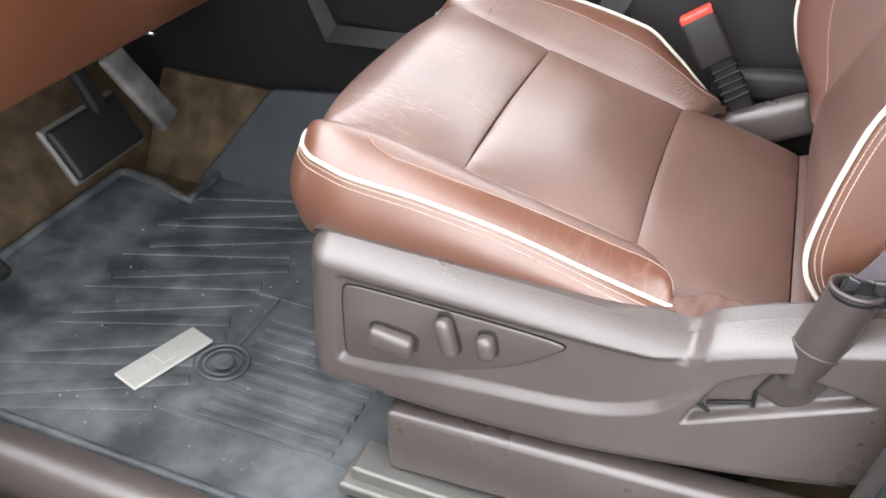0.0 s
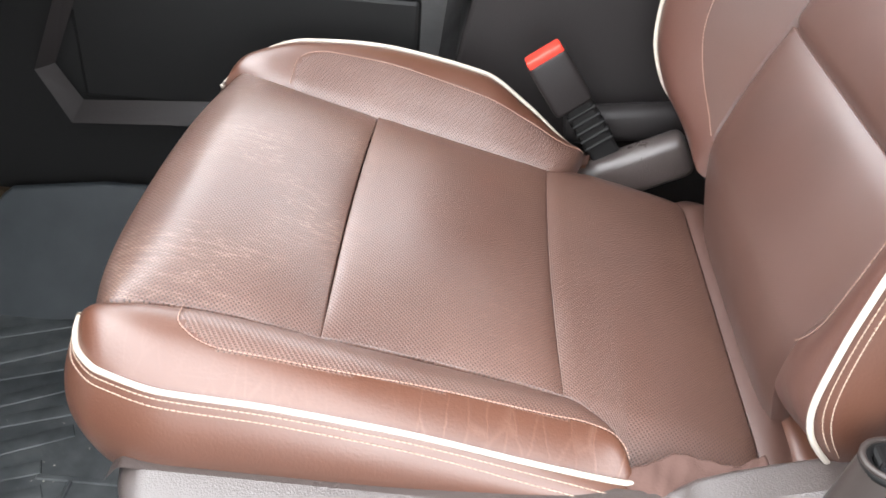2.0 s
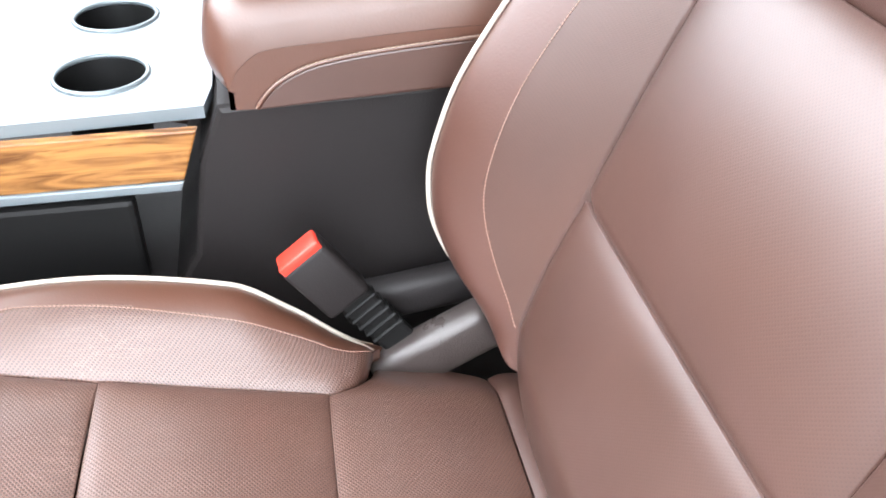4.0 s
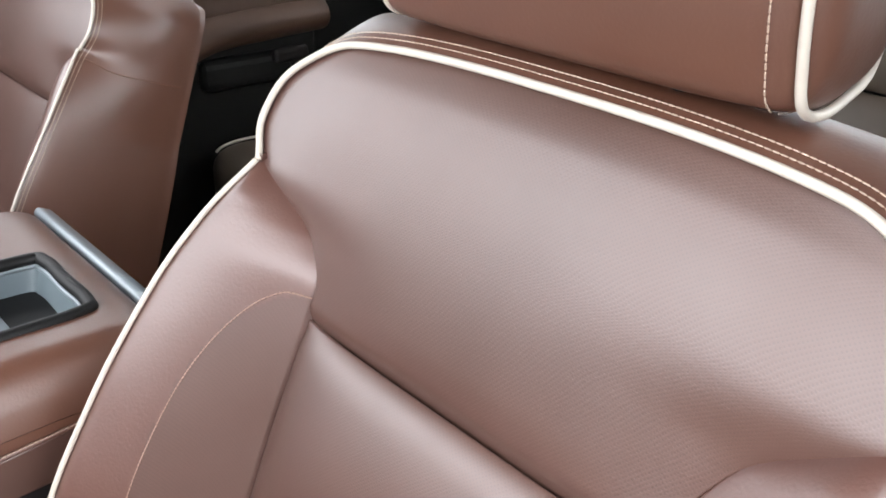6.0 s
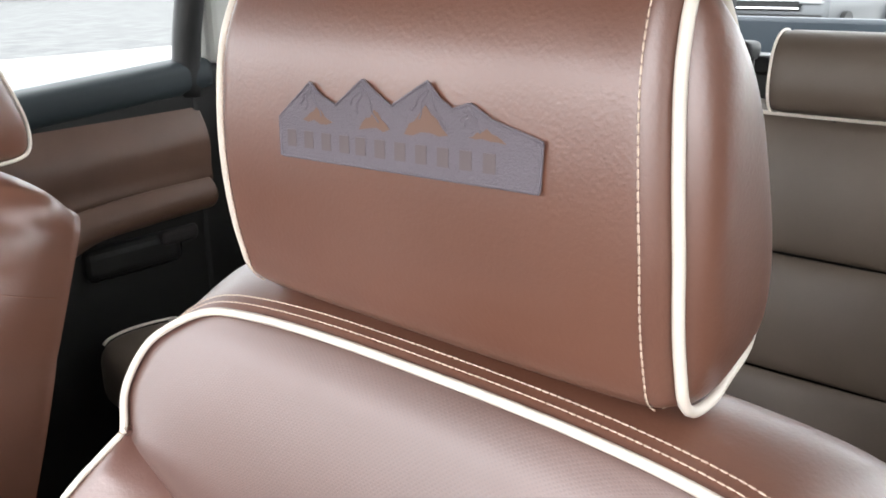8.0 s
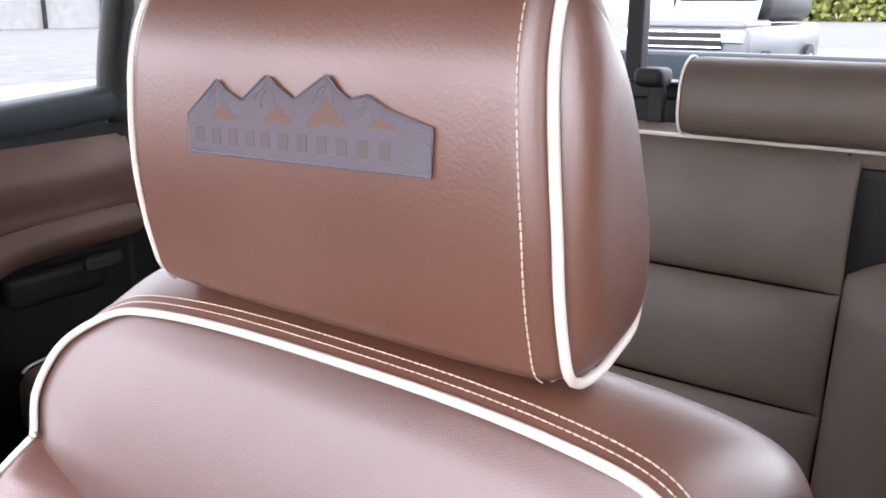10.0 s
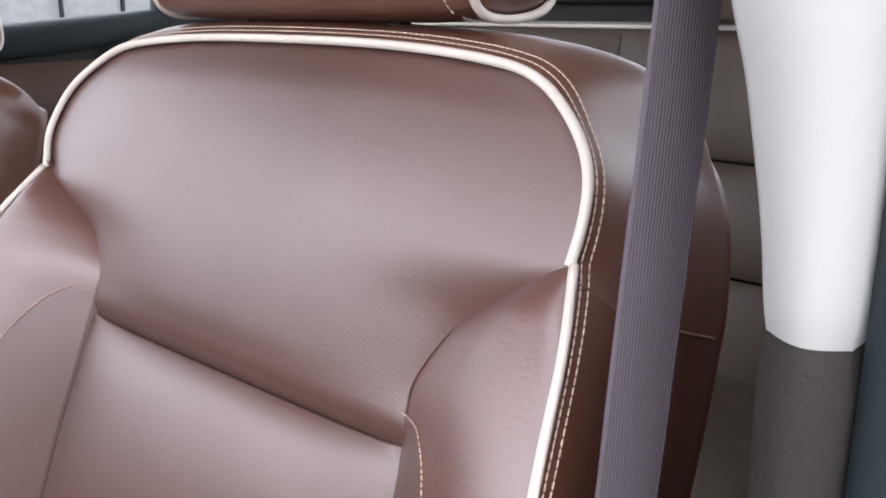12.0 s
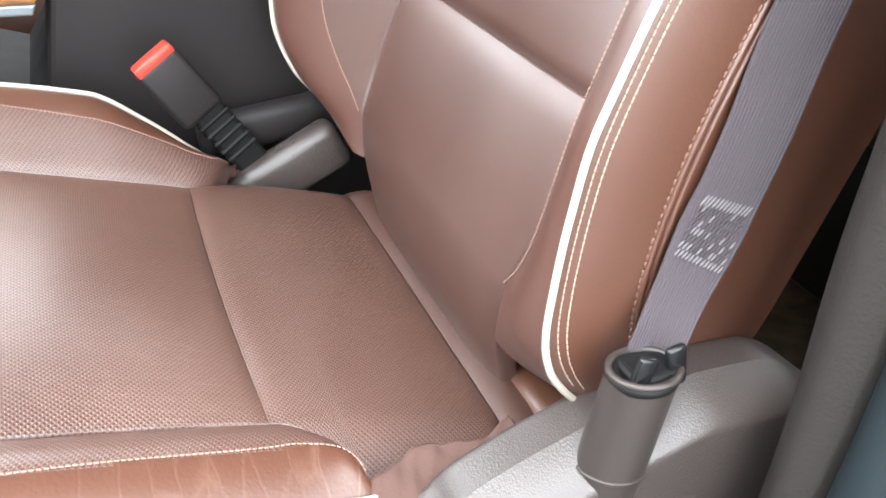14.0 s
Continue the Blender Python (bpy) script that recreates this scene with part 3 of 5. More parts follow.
    def front_fn(a, v):
        b = 2 * v - 1
        x, z = fold_x(a), fold_z(a)
        rim = np.abs(b) ** 6 * ease((a - 0.5) / 0.15)
        z = z * (1 - rim) + (cushion_level(x) - 0.002) * rim
        return x + 0.016 * b * b * (1 - a) + 0.012 * np.abs(b) ** 6 * ease((0.7 - a) / 0.35) + 0.004 * (b * b - 1) * a ** 3, MID + b * half(x) * (1 - 0.04 * ease((0.55 - a) / 0.3)), z + 0.006 * (1 - b ** 4) * np.sin(np.pi * a) - 0.006 * b ** 4 * ease((0.8 - a) * 3)

    def mid_fn(a, v):
        b = 2 * v - 1
        x = 0.181 + 0.185 * a + 0.004 * (b * b - 1)
        return x, MID + b * half(x), cushion_level(x) + 0.010 * (1 - b ** 4) * np.sin(np.pi * a) ** 0.8

    def rear_fn(a, v):
        b = 2 * v - 1
        x0 = 0.366 + 0.004 * (b * b - 1)
        x = x0 + (0.522 - x0) * a
        w = half(x)
        drop = 0.03 * ease((np.abs(b) * w - 0.17) / 0.08)
        return x, MID + b * w, cushion_level(x) + 0.003 * (1 - b ** 4) * np.sin(np.pi * a) - drop

    def strip_fn(a, v):
        b = 2 * v - 1
        x = 0.523 + 0.05 * a
        return x, MID + b * half(np.full_like(x, 0.523)), cushion_level(x) + 0.006 * np.sin(np.pi * a) - 0.03 * ease((np.abs(b) * 0.22 - 0.17) / 0.08)

    sh("cushion_front_panel", front_fn, 60, 70, LEATHER_WORN, seams=(0, 1, 0.7, 0.7), groove=0.0019, reach=0.007, lab="worn perforated brown leather")
    sh("cushion_middle_panel", mid_fn, 60, 60, LEATHER_SEAT, groove=0.0019, reach=0.007)
    sh("cushion_rear_panel", rear_fn, 60, 70, LEATHER_SEAT, seams=(1, 0.7, 0.4, 0.4), groove=0.0025, reach=0.007)
    sh("cushion_rear_strip", strip_fn, 20, 60, seams=(1, 1, 0, 0), groove=0.003)

    def cushion_pipe(side):
        u = spline([0.010, 0.014, 0.024, 0.045, 0.09, 0.21, 0.32, 0.38, 0.411, 0.418], [0.192, 0.210, 0.230, 0.247, 0.256, 0.256, 0.25, 0.245, 0.241, 0.238])
        if side < 0:
            h = spline([0.010, 0.02, 0.04, 0.06, 0.09, 0.17, 0.25, 0.33, 0.418], [-0.030, -0.027, -0.022, -0.019, -0.016, -0.004, 0.002, -0.002, -0.006])
        else:
            h = spline([0.010, 0.04, 0.09, 0.2, 0.29, 0.34, 0.38, 0.418], [-0.030, -0.004, 0.022, 0.046, 0.05, 0.03, 0.006, -0.014])
        return u, h

    for side in (1, -1):
        pu, ph = cushion_pipe(side)

        def bol(a, b, side=side, pu=pu, ph=ph):
            x = 0.010 + 0.408 * a
            u0, u1 = half(x), np.maximum(pu(x), half(x) - 0.002)
            h = ph(x) * ease(b * 0.92) / ease(0.92) + 0.014 * np.sin(np.pi * b) * ease((u1 - u0) / 0.05)
            fx = spline([0.010, 0.03, 0.06, 0.10], [-0.030, -0.012, -0.003, 0.0])(x)
            return x, MID + side * (u0 + (u1 - u0) * b), cushion_level(x) + h + fx * (1 - b)
        sh("cushion_bolster", bol, 90, 34, LEATHER if side > 0 else LEATHER_CREASED, seams=(0, 0, 1, 0.4), groove=0.003, tuck=0.012, tuck_ends=False, straight=True, close=0.3,
           second=(LEATHER_SEAT, lambda a, b, g=spline([0.085, 0.09, 0.125, 0.17, 0.28, 0.36, 0.412], [0.0, 0.38, 0.6, 0.6, 0.55, 0.52, 0.3]): (b < g(0.010 + 0.408 * a)) & (a > 0.184)))
        xs = 0.010 + 0.408 * near_edges(110, 0.8)
        line_c = np.stack([xs, MID + side * pu(xs), cushion_level(xs) + ph(xs) + 0.001], 1)
        tube("cushion_piping", put(line_c), 0.0023, PIPING, seat, "cream piping")
        xa = np.array([0.085, 0.088, 0.1, 0.125, 0.17, 0.28, 0.36, 0.4, 0.412])
        ba = np.array([0.06, 0.35, 0.52, 0.6, 0.6, 0.55, 0.52, 0.4, 0.3])
        c = open_curve(np.stack([xa, ba], 1), 80)
        stitching("bolster_stitching", put(bol((c[:, 0] - 0.010) / 0.408, c[:, 1])) + np.array([0, 0, 0.0008]), THREAD_TONE, seat, "", 0.0034, 0.0030, 0.0006)
        tng = np.gradient(line_c[:, :2], axis=0)
        tng /= np.linalg.norm(tng, axis=1, keepdims=True)
        nr = np.stack([tng[:, 1], -tng[:, 0]], 1) * -side
        foot = 0.325

        def skirt(a, b, lc=line_c, nr=nr):
            i = a * (len(lc) - 1)
            k = np.arange(len(lc))
            x, y, z = (np.interp(i, k, lc[:, j]) for j in range(3))
            gx, gy = (np.interp(i, k, nr[:, j]) for j in range(2))
            bulge = 0.012 * np.sin(np.pi * b) + 0.004 * b
            return x + gx * bulge, y + gy * bulge, z + (foot - z) * b
        sh("cushion_skirt", skirt, 90, 20, LEATHER, seams=(0, 0, 0.5, 0), groove=0.002, face=(0.25, MID, 0.33, 1), tuck=0)
        for drop in (0.0045, 0.0095):
            a = np.linspace(0.02, 0.97, 300)
            zz = np.interp(a * (len(line_c) - 1), np.arange(len(line_c)), line_c[:, 2])
            pts = np.stack(skirt(a, np.clip(drop / np.maximum(zz - foot, 0.012), 0, 0.9)), -1)
            pts[:, 1] += side * 0.0006
            stitching("skirt_stitching", put(pts), THREAD, seat)
    bm = block((0.44, 0.44, 0.11), (0.27, MID, 0.235), 0.03)
    for v in bm.verts:
        v.co = where(np.array(v.co)[None])[0]
    part("cushion_base", bm, DARK, seat)

    # headrest: a D-shaped pad with end panels set in piping
    prof = closed_curve([(0.722, 0.960), (0.710, 0.983), (0.7030, 1.022), (0.7015, 1.065), (0.706, 1.103), (0.721, 1.131), (0.744, 1.129),
                         (0.770, 1.098), (0.791, 1.048), (0.806, 0.998), (0.800, 0.964), (0.762, 0.955)], 72)
    hy0, hy1 = MID - 0.130, MID + 0.150
    prof[:, 1] -= 0.001 + 0.006 * ease((1.06 - prof[:, 1]) / 0.1)
    cen = prof.mean(0)

    def hr_fn(a, v):
        k = (np.arange(len(prof) + 1))
        cl = np.vstack([prof, prof[:1]])
        i = v * len(prof)
        x, z = np.interp(i, k, cl[:, 0]), np.interp(i, k, cl[:, 1])
        b = 2 * a - 1
        sc = 1 - 0.03 * np.abs(b) ** 4
        pinch = 1.0 - 0.065 * np.clip((z - 1.02) / 0.11, 0, 1) ** 1.3 + 0.004 * np.clip((1.01 - z) / 0.05, 0, 1)
        pinch = pinch - 0.030 * ease((x - cen[0]) / 0.045)
        set_back = 0.007 * ease((np.abs(b) - 0.93) / 0.07) * ease((cen[0] - x) / 0.03)
        return cen[0] + (x - cen[0]) * sc + set_back, 0.5 * (hy0 + hy1) + 0.5 * (hy1 - hy0) * b * pinch, cen[1] + (z - cen[1]) * sc
    head = thing("headrest", "", "")
    head.parent = seat
    sheet("headrest_pad", hr_fn, 40, 110, LEATHER, head, "smooth brown leather pad", seams=(0.8, 0.8, 0, 0), groove=0.003, where=where, close=0.5, face=(cen[0], MID, cen[1], 1))
    for a, d in ((0.0, -1), (1.0, 1)):
        def end_fn(r, v, a=a, d=d):
            x, y, z = hr_fn(np.full_like(v, a), v)
            flat = 0.5 * (hy0 + hy1) + 0.5 * (hy1 - hy0) * d * 0.95
            return cen[0] + (x - cen[0]) * r, flat + (y - flat) * r ** 3 + d * 0.021 * (1 - r ** 4), cen[1] + (z - cen[1]) * r
        sheet("headrest_end_panel", end_fn, 24, 80, LEATHER, head, "", seams=(0, 0.8, 0, 0), groove=0.003, where=where, face=(0, d, 0))
        v = np.linspace(0, 1, 120, endpoint=False)
        ring = np.stack(hr_fn(np.full_like(v, a), v), -1)
        ring = cen[0] + (ring[:, 0] - cen[0]) * 1.0, ring[:, 1] + d * 0.002, ring[:, 2]
        tube("headrest_piping", put(tuple(ring)), 0.0026, PIPING, head, "cream piping", closed=True)
        row = np.stack(hr_fn(np.full_like(v, 0.5 + (a - 0.5) * 0.925), v), -1)
        off = row - np.array([cen[0], 0, cen[1]])
        off[:, 1] = 0
        row = row + off / np.linalg.norm(off, axis=1, keepdims=True) * 0.0006
        stitching("headrest_stitching", put(row), THREAD, head)
    for y in (MID - 0.06, MID + 0.07):
        tube("headrest_post", put(np.array([(0.745, y, 0.90), (0.747, y, 0.965)])), 0.007, BLACK, head, "black post", 12)

    head.location = head_at
    if shield:
        build_shield(seat)
        build_badge(head, prof)
    return seat


def build_shield(seat):
    """The plastic side valance with its switch plate and the pocket for the belt's anchor."""
    x0, x1 = 0.046, 0.700
    zb = spline([0.046, 0.052, 0.062, 0.088, 0.2, 0.31, 0.472, 0.6, 0.66, 0.69, 0.700], [0.30, 0.235, 0.190, 0.171, 0.168, 0.173, 0.198, 0.23, 0.262, 0.31, 0.34])
    zt = spline([0.046, 0.06, 0.15, 0.3, 0.435, 0.455, 0.52, 0.56, 0.60, 0.645, 0.69, 0.700], [0.335, 0.350, 0.349, 0.347, 0.343, 0.360, 0.388, 0.401, 0.411, 0.409, 0.385, 0.365])
    pocket_lo = spline([0.09, 0.104, 0.216, 0.36, 0.42, 0.45], [0.214, 0.214, 0.226, 0.243, 0.268, 0.30])
    pocket_hi = spline([0.09, 0.104, 0.3, 0.4, 0.45], [0.317, 0.320, 0.320, 0.322, 0.335])

    def soft(d, w):
        return ease(d / w + 0.5)

    def fn(a, b):
        x = x0 + (x1 - x0) * a
        lo, hi = zb(x), zt(x)
        z = lo + (hi - lo) * b
        y = -0.034 + 0.0 * x
        d = (hi - z)
        y = y + 0.03 * np.clip(1 - d / 0.022, 0, 1) ** 2
        y = y + 0.014 * np.clip(1 - (z - lo) / 0.02, 0, 1) ** 2
        y = y + 0.05 * np.clip(1 - (x - x0) / 0.036, 0, 1) ** 2
        inside = soft(z - pocket_lo(x), 0.014) * soft(pocket_hi(x) - z, 0.010) * soft(x - 0.097, 0.01) * soft(0.44 - x, 0.05)
        y = y + 0.007 * inside
        # pocket for the belt sleeve
        edge = spline([0.445, 0.475, 0.525, 0.59], [0.262, 0.322, 0.346, 0.338])(x)
        base = 0.262 + (x - 0.447) * 0.53
        hole = soft(edge - z, 0.006) * soft(z - base, 0.006) * soft(x - 0.449, 0.006) * soft(0.59 - x, 0.006)
        return x, y + 0.014 * hole, z
    sheet("side_valance", fn, 240, 110, SHIELD, seat, "taupe grained plastic valance", seams=(0, 0, 0, 0), groove=0.0, close=0.2, face=(0, -1, 0))

    def top_fn(a, b):
        x = x0 + (x1 - x0) * a
        return x, -0.004 + 0.05 * b, zt(x) - 0.003 * b - 0.07 * ease((b - 0.55) / 0.45)
    sheet("valance_top", top_fn, 120, 20, SHIELD, seat, seams=(0, 0, 0, 0), groove=0.0)
    plate = closed_curve([(0.101, 0.300), (0.102, 0.26), (0.106, 0.222), (0.125, 0.219), (0.17, 0.227), (0.212, 0.238), (0.255, 0.254), (0.292, 0.274), (0.316, 0.293),
                          (0.328, 0.307), (0.30, 0.311), (0.244, 0.312), (0.19, 0.312), (0.14, 0.312), (0.108, 0.310)], 75)
    part("switch_plate_gap", prism([(p, q) for p, q in (plate - (0.2, 0.27)) * 1.012 + (0.2, 0.27)], 0.002, lambda p, q, d: (p, -0.0268 - d, q)), BLACK, seat, "dark shut line")
    sp = part("switch_plate", prism([(p, q) for p, q in plate], 0.0035, lambda p, q, d: (p, -0.0268 - d, q), 0.0015), SHIELD, seat, "", True)
    for cx, cz, w, h, tilt in ((0.158, 0.262, 0.048, 0.024, 5), (0.216, 0.287, 0.017, 0.044, -18), (0.256, 0.288, 0.018, 0.027, -12)):
        turn = Matrix.Rotation(radians(tilt), 4, "Y")
        part("seat_switch", block((w, 0.018, h), (cx, -0.038, cz), 0.007, 4, turn), SHIELD, sp, "", True)
        ring = [(cx + c * 0.5 * (w * 1.14) * abs(c) ** -0.45 if c else cx, cz + d * 0.5 * (h * 1.16) * abs(d) ** -0.45 if d else cz)
                for c, d in ((math.cos(g), math.sin(g)) for g in np.linspace(0.05, 2 * math.pi + 0.05, 40, endpoint=False))]
        tl = radians(-tilt)
        ring = [(cx + (p - cx) * math.cos(tl) - (q - cz) * math.sin(tl), cz + (p - cx) * math.sin(tl) + (q - cz) * math.cos(tl)) for p, q in ring]
        # flat dark ring standing in for the shadow round the switch
        part("switch_shadow", prism(ring, 0.0004, lambda p, q, d: (p, -0.0304 - d, q)), LOWER_TRIM, sp, "dark ring painted as the shadow round the switch")


def build_badge(head, prof):
    """An embroidered badge on the headrest: a mountain outline over a plinth with plain bars where its words are."""
    def to(lift):
        return lambda p, q, d: (0.7010 + 0.02 * (q - 1.06) - lift - d, p, q - 0.025 * (p - 0.358))
    foot = 1.041
    edge = [(0.356, 0.0), (0.356, 0.020), (0.332, 0.038), (0.324, 0.032), (0.314, 0.028), (0.295, 0.041), (0.286, 0.035), (0.277, 0.030), (0.255, 0.042), (0.248, 0.035),
            (0.241, 0.031), (0.231, 0.034), (0.220, 0.028), (0.194, 0.021), (0.195, 0.0)]
    part("embroidered_badge", prism([(y, foot + z) for y, z in edge], 0.0009, to(0.0), 0.0004, 1), BADGE, head, "slate embroidered mountain badge")
    place = to(0.0009)
    rim = resample(np.array([place(y, foot + z, 0.0) for y, z in edge + edge[:1]]), 0.0012)
    tube("badge_border", rim, 0.0007, BADGE, head, "raised slate stitched border", 6)
    for y, z, down in ((0.332, 0.036, 0.014), (0.295, 0.039, 0.017), (0.255, 0.040, 0.018), (0.231, 0.032, 0.010)):
        for way, reach in ((0.55, 1.0), (-0.35, 0.8), (-0.9, 0.6)):
            crest = np.array([place(y - way * down * reach * k + 0.0009 * math.sin(9 * k + y * 900), foot + z - down * reach * k, 0.0) for k in np.linspace(0, 1, 14)])
            tube("badge_ridge", crest, 0.00055, BADGE, head, "raised slate stitched ridge", 6)
    rng = random.Random(3)
    for y, w, h in ((0.327, 0.022, 0.009), (0.288, 0.020, 0.010), (0.256, 0.026, 0.013), (0.222, 0.020, 0.006)):
        top = [(y + w * (0.5 - k / 8), foot + 0.019 + h * (1 - abs(k - 4) / 4.4) * rng.uniform(0.55, 1.05)) for k in range(1, 8)]
        low = [(y - w * (0.5 - k / 5), foot + 0.0185 + rng.uniform(-0.0008, 0.0016)) for k in range(6)]
        part("badge_slope", prism(top + low, 0.0003, to(0.0009)), BADGE_BROWN, head, "russet stitched slope")
    for y0, n in ((0.350, 4), (0.3005, 7)):
        for k in range(n):
            y = y0 - k * 0.0128
            bar = [(y, foot + 0.0055), (y, foot + 0.014), (y - 0.0065, foot + 0.014), (y - 0.0065, foot + 0.0055)]
            part("badge_bar", prism(bar, 0.0004, to(0.0009)), BADGE_BAR, head, "grey-brown stitched bar")


# ---- the cab's shell ----
YC = 0.785            # middle of the cab
RIGHT = 1.60          # inner face of the far doors


def structure(name, bm, material, label="", smooth=False):
    ob = part(name, bm, material, None, label, smooth)
    ob["kind"] = "structure"
    return ob


structure("ground", block((300, 300, 0.2), (0, 0, -0.80), 0), ASPHALT, "grey asphalt parking ground")
structure("floor", block((2.6, 1.74, 0.06), (0.62, 0.745, -0.03), 0), CARPET, "brown carpeted cab floor")


def wall(name, verts, thick, material, label, parent=None):
    """A flat panel through its corners, given thickness away from the cab's middle."""
    bm = bmesh.new()
    c = np.mean(verts, 0)
    n = np.cross(np.subtract(verts[1], verts[0]), np.subtract(verts[2], verts[0]))
    n = n / np.linalg.norm(n)
    if n @ (c - np.array([0.7, YC, 0.7])) < 0:
        n = -n
    a = [bm.verts.new(v) for v in verts]
    b = [bm.verts.new(np.add(v, n * thick)) for v in verts]
    k = len(verts)
    bm.faces.new(a)
    bm.faces.new(b[::-1])
    for i in range(k):
        bm.faces.new((a[i], b[i], b[(i + 1) % k], a[(i + 1) % k]))
    bmesh.ops.recalc_face_normals(bm, faces=bm.faces[:])
    if parent is None:
        return structure(name, bm, material, label)
    return part(name, bm, material, parent, label)


wall("ceiling", [(-0.18, -0.06, 1.42), (1.80, -0.06, 1.42), (1.80, 1.60, 1.42), (-0.18, 1.60, 1.42)], 0.06, HEADLINER, "pale grey cloth headliner")
wall("wall_front", [(-0.72, -0.12, 0.0), (-0.72, RIGHT, 0.0), (-0.72, RIGHT, 0.72), (-0.72, -0.12, 0.72)], 0.05, DARK, "dark firewall behind the pedals")
wall("toe_board", [(-0.72, -0.12, 0.26), (-0.72, RIGHT, 0.26), (-0.56, RIGHT, 0.005), (-0.56, -0.12, 0.005)], 0.01, CARPET, "sloping carpeted toe board")
wall("wall_rear", [(1.84, -0.1, 0.0), (1.84, RIGHT, 0.0), (1.84, RIGHT, 0.98), (1.84, -0.1, 0.98)], 0.05, BLACK, "black rear cab wall below the window")
wall("wall_rear_top", [(1.84, -0.1, 1.34), (1.84, RIGHT, 1.34), (1.80, RIGHT, 1.44), (1.80, -0.1, 1.44)], 0.05, HEADLINER, "pale trim over the rear window")

# rear window
win = thing("window_1", "rear cab window with black frame and centre bar", "window", kind="structure")
for y in (0.62, 0.95):
    part("window_bar", block((0.03, 0.03, 0.37), (1.845, y, 1.16), 0.004), BLACK, win)
part("window_sill", block((0.06, 1.6, 0.03), (1.84, YC, 0.98), 0.006), BLACK, win)
for y0, y1 in ((-0.02, 0.61), (0.63, 0.94), (0.96, 1.58)):
    pane = part("pane", block((0.005, y1 - y0, 0.35), (1.85, (y0 + y1) / 2, 1.165), 0), GLASS, win)
    pane.visible_shadow = False

# far side: rear door with its window, pillars
door = thing("door_1", "rear door trim in brown vinyl with black armrest pocket", "car door", kind="structure")
part("door_panel", block((0.84, 0.05, 0.90), (1.13, RIGHT + 0.035, 0.44), 0.01), BLACK, door, "black lower door panel")


def door_pad(a, b):
    x = 0.76 + 0.73 * a
    lo = 0.655 + 0.03 * a
    z = lo + (0.865 + 0.012 * a - lo) * b
    return x, RIGHT + 0.012 - 0.035 * np.sin(np.pi * b) ** 0.5 + 0.02 * ease(b * 2 - 1) - 0.012 * np.exp(-((b - 0.12) / 0.1) ** 2), z


sheet("door_pad", door_pad, 50, 30, VINYL, door, "brown vinyl door pad", seams=(0, 0, 1, 1), groove=0.004, face=(0, -1, 0), tuck=0.02)
arm = open_curve([(0.85, 0.60), (1.05, 0.64), (1.12, 0.685), (1.20, 0.703), (1.32, 0.712), (1.47, 0.716)], 40)
low = open_curve([(0.85, 0.54), (1.05, 0.56), (1.15, 0.61), (1.22, 0.635), (1.32, 0.642), (1.47, 0.65)], 40)


def armrest(a, b):
    i = a * 39
    k = np.arange(40)
    z1, z0 = np.interp(i, k, arm[:, 1]), np.interp(i, k, low[:, 1])
    x = np.interp(i, k, arm[:, 0])
    return x, RIGHT - 0.055 * np.sin(np.pi * np.clip(b * 0.8 + 0.1, 0, 1)) ** 0.6 - 0.01, z0 + (z1 - z0) * b


sheet("door_armrest", armrest, 50, 20, VINYL, door, "brown padded armrest", seams=(0, 0, 0, 0), face=(0, -1, 0), tuck=0.03)
part("door_handle_cup", block((0.22, 0.03, 0.07), (1.30, RIGHT + 0.005, 0.575), 0.02), BLACK, door, "black handle recess")
part("door_handle", block((0.09, 0.02, 0.035), (1.40, RIGHT - 0.012, 0.60), 0.012), DARK, door)
part("window_ledge", block((0.84, 0.09, 0.07), (1.12, RIGHT + 0.045, 0.888), 0.022, 3, Matrix.Rotation(radians(-5), 4, "Y")), SEAL, door, "black window ledge", True)
frame_line = [(1.480, RIGHT + 0.03, 0.88), (1.485, RIGHT + 0.025, 0.97), (1.503, RIGHT + 0.0, 1.15), (1.518, RIGHT - 0.03, 1.36)]
tube("window_frame", open_curve(frame_line, 30), 0.030, BLACK, door, "black window frame", 10)
gl = wall("pane", [(0.72, RIGHT + 0.045, 0.90), (1.46, RIGHT + 0.045, 0.93), (1.49, RIGHT - 0.02, 1.38), (0.75, RIGHT - 0.02, 1.38)], 0.004, GLASS, "", door)
gl.visible_shadow = False
part("c_pillar_trim", block((0.27, 0.06, 0.52), (1.665, RIGHT + 0.03, 1.20), 0.02), HEADLINER, None, "pale grey rear pillar trim")["kind"] = "structure"
part("c_pillar_lower", block((0.34, 0.06, 0.95), (1.64, RIGHT + 0.035, 0.47), 0.015), BLACK, None, "black trim behind the rear door")["kind"] = "structure"
part("b_pillar_far", block((0.12, 0.06, 1.42), (0.70, RIGHT + 0.045, 0.71), 0.02), LOWER_TRIM, None, "far door pillar trim")["kind"] = "structure"
part("front_door_far", block((1.4, 0.06, 0.84), (-0.06, RIGHT + 0.05, 0.42), 0.015), DARK, None, "front passenger door trim")["kind"] = "structure"

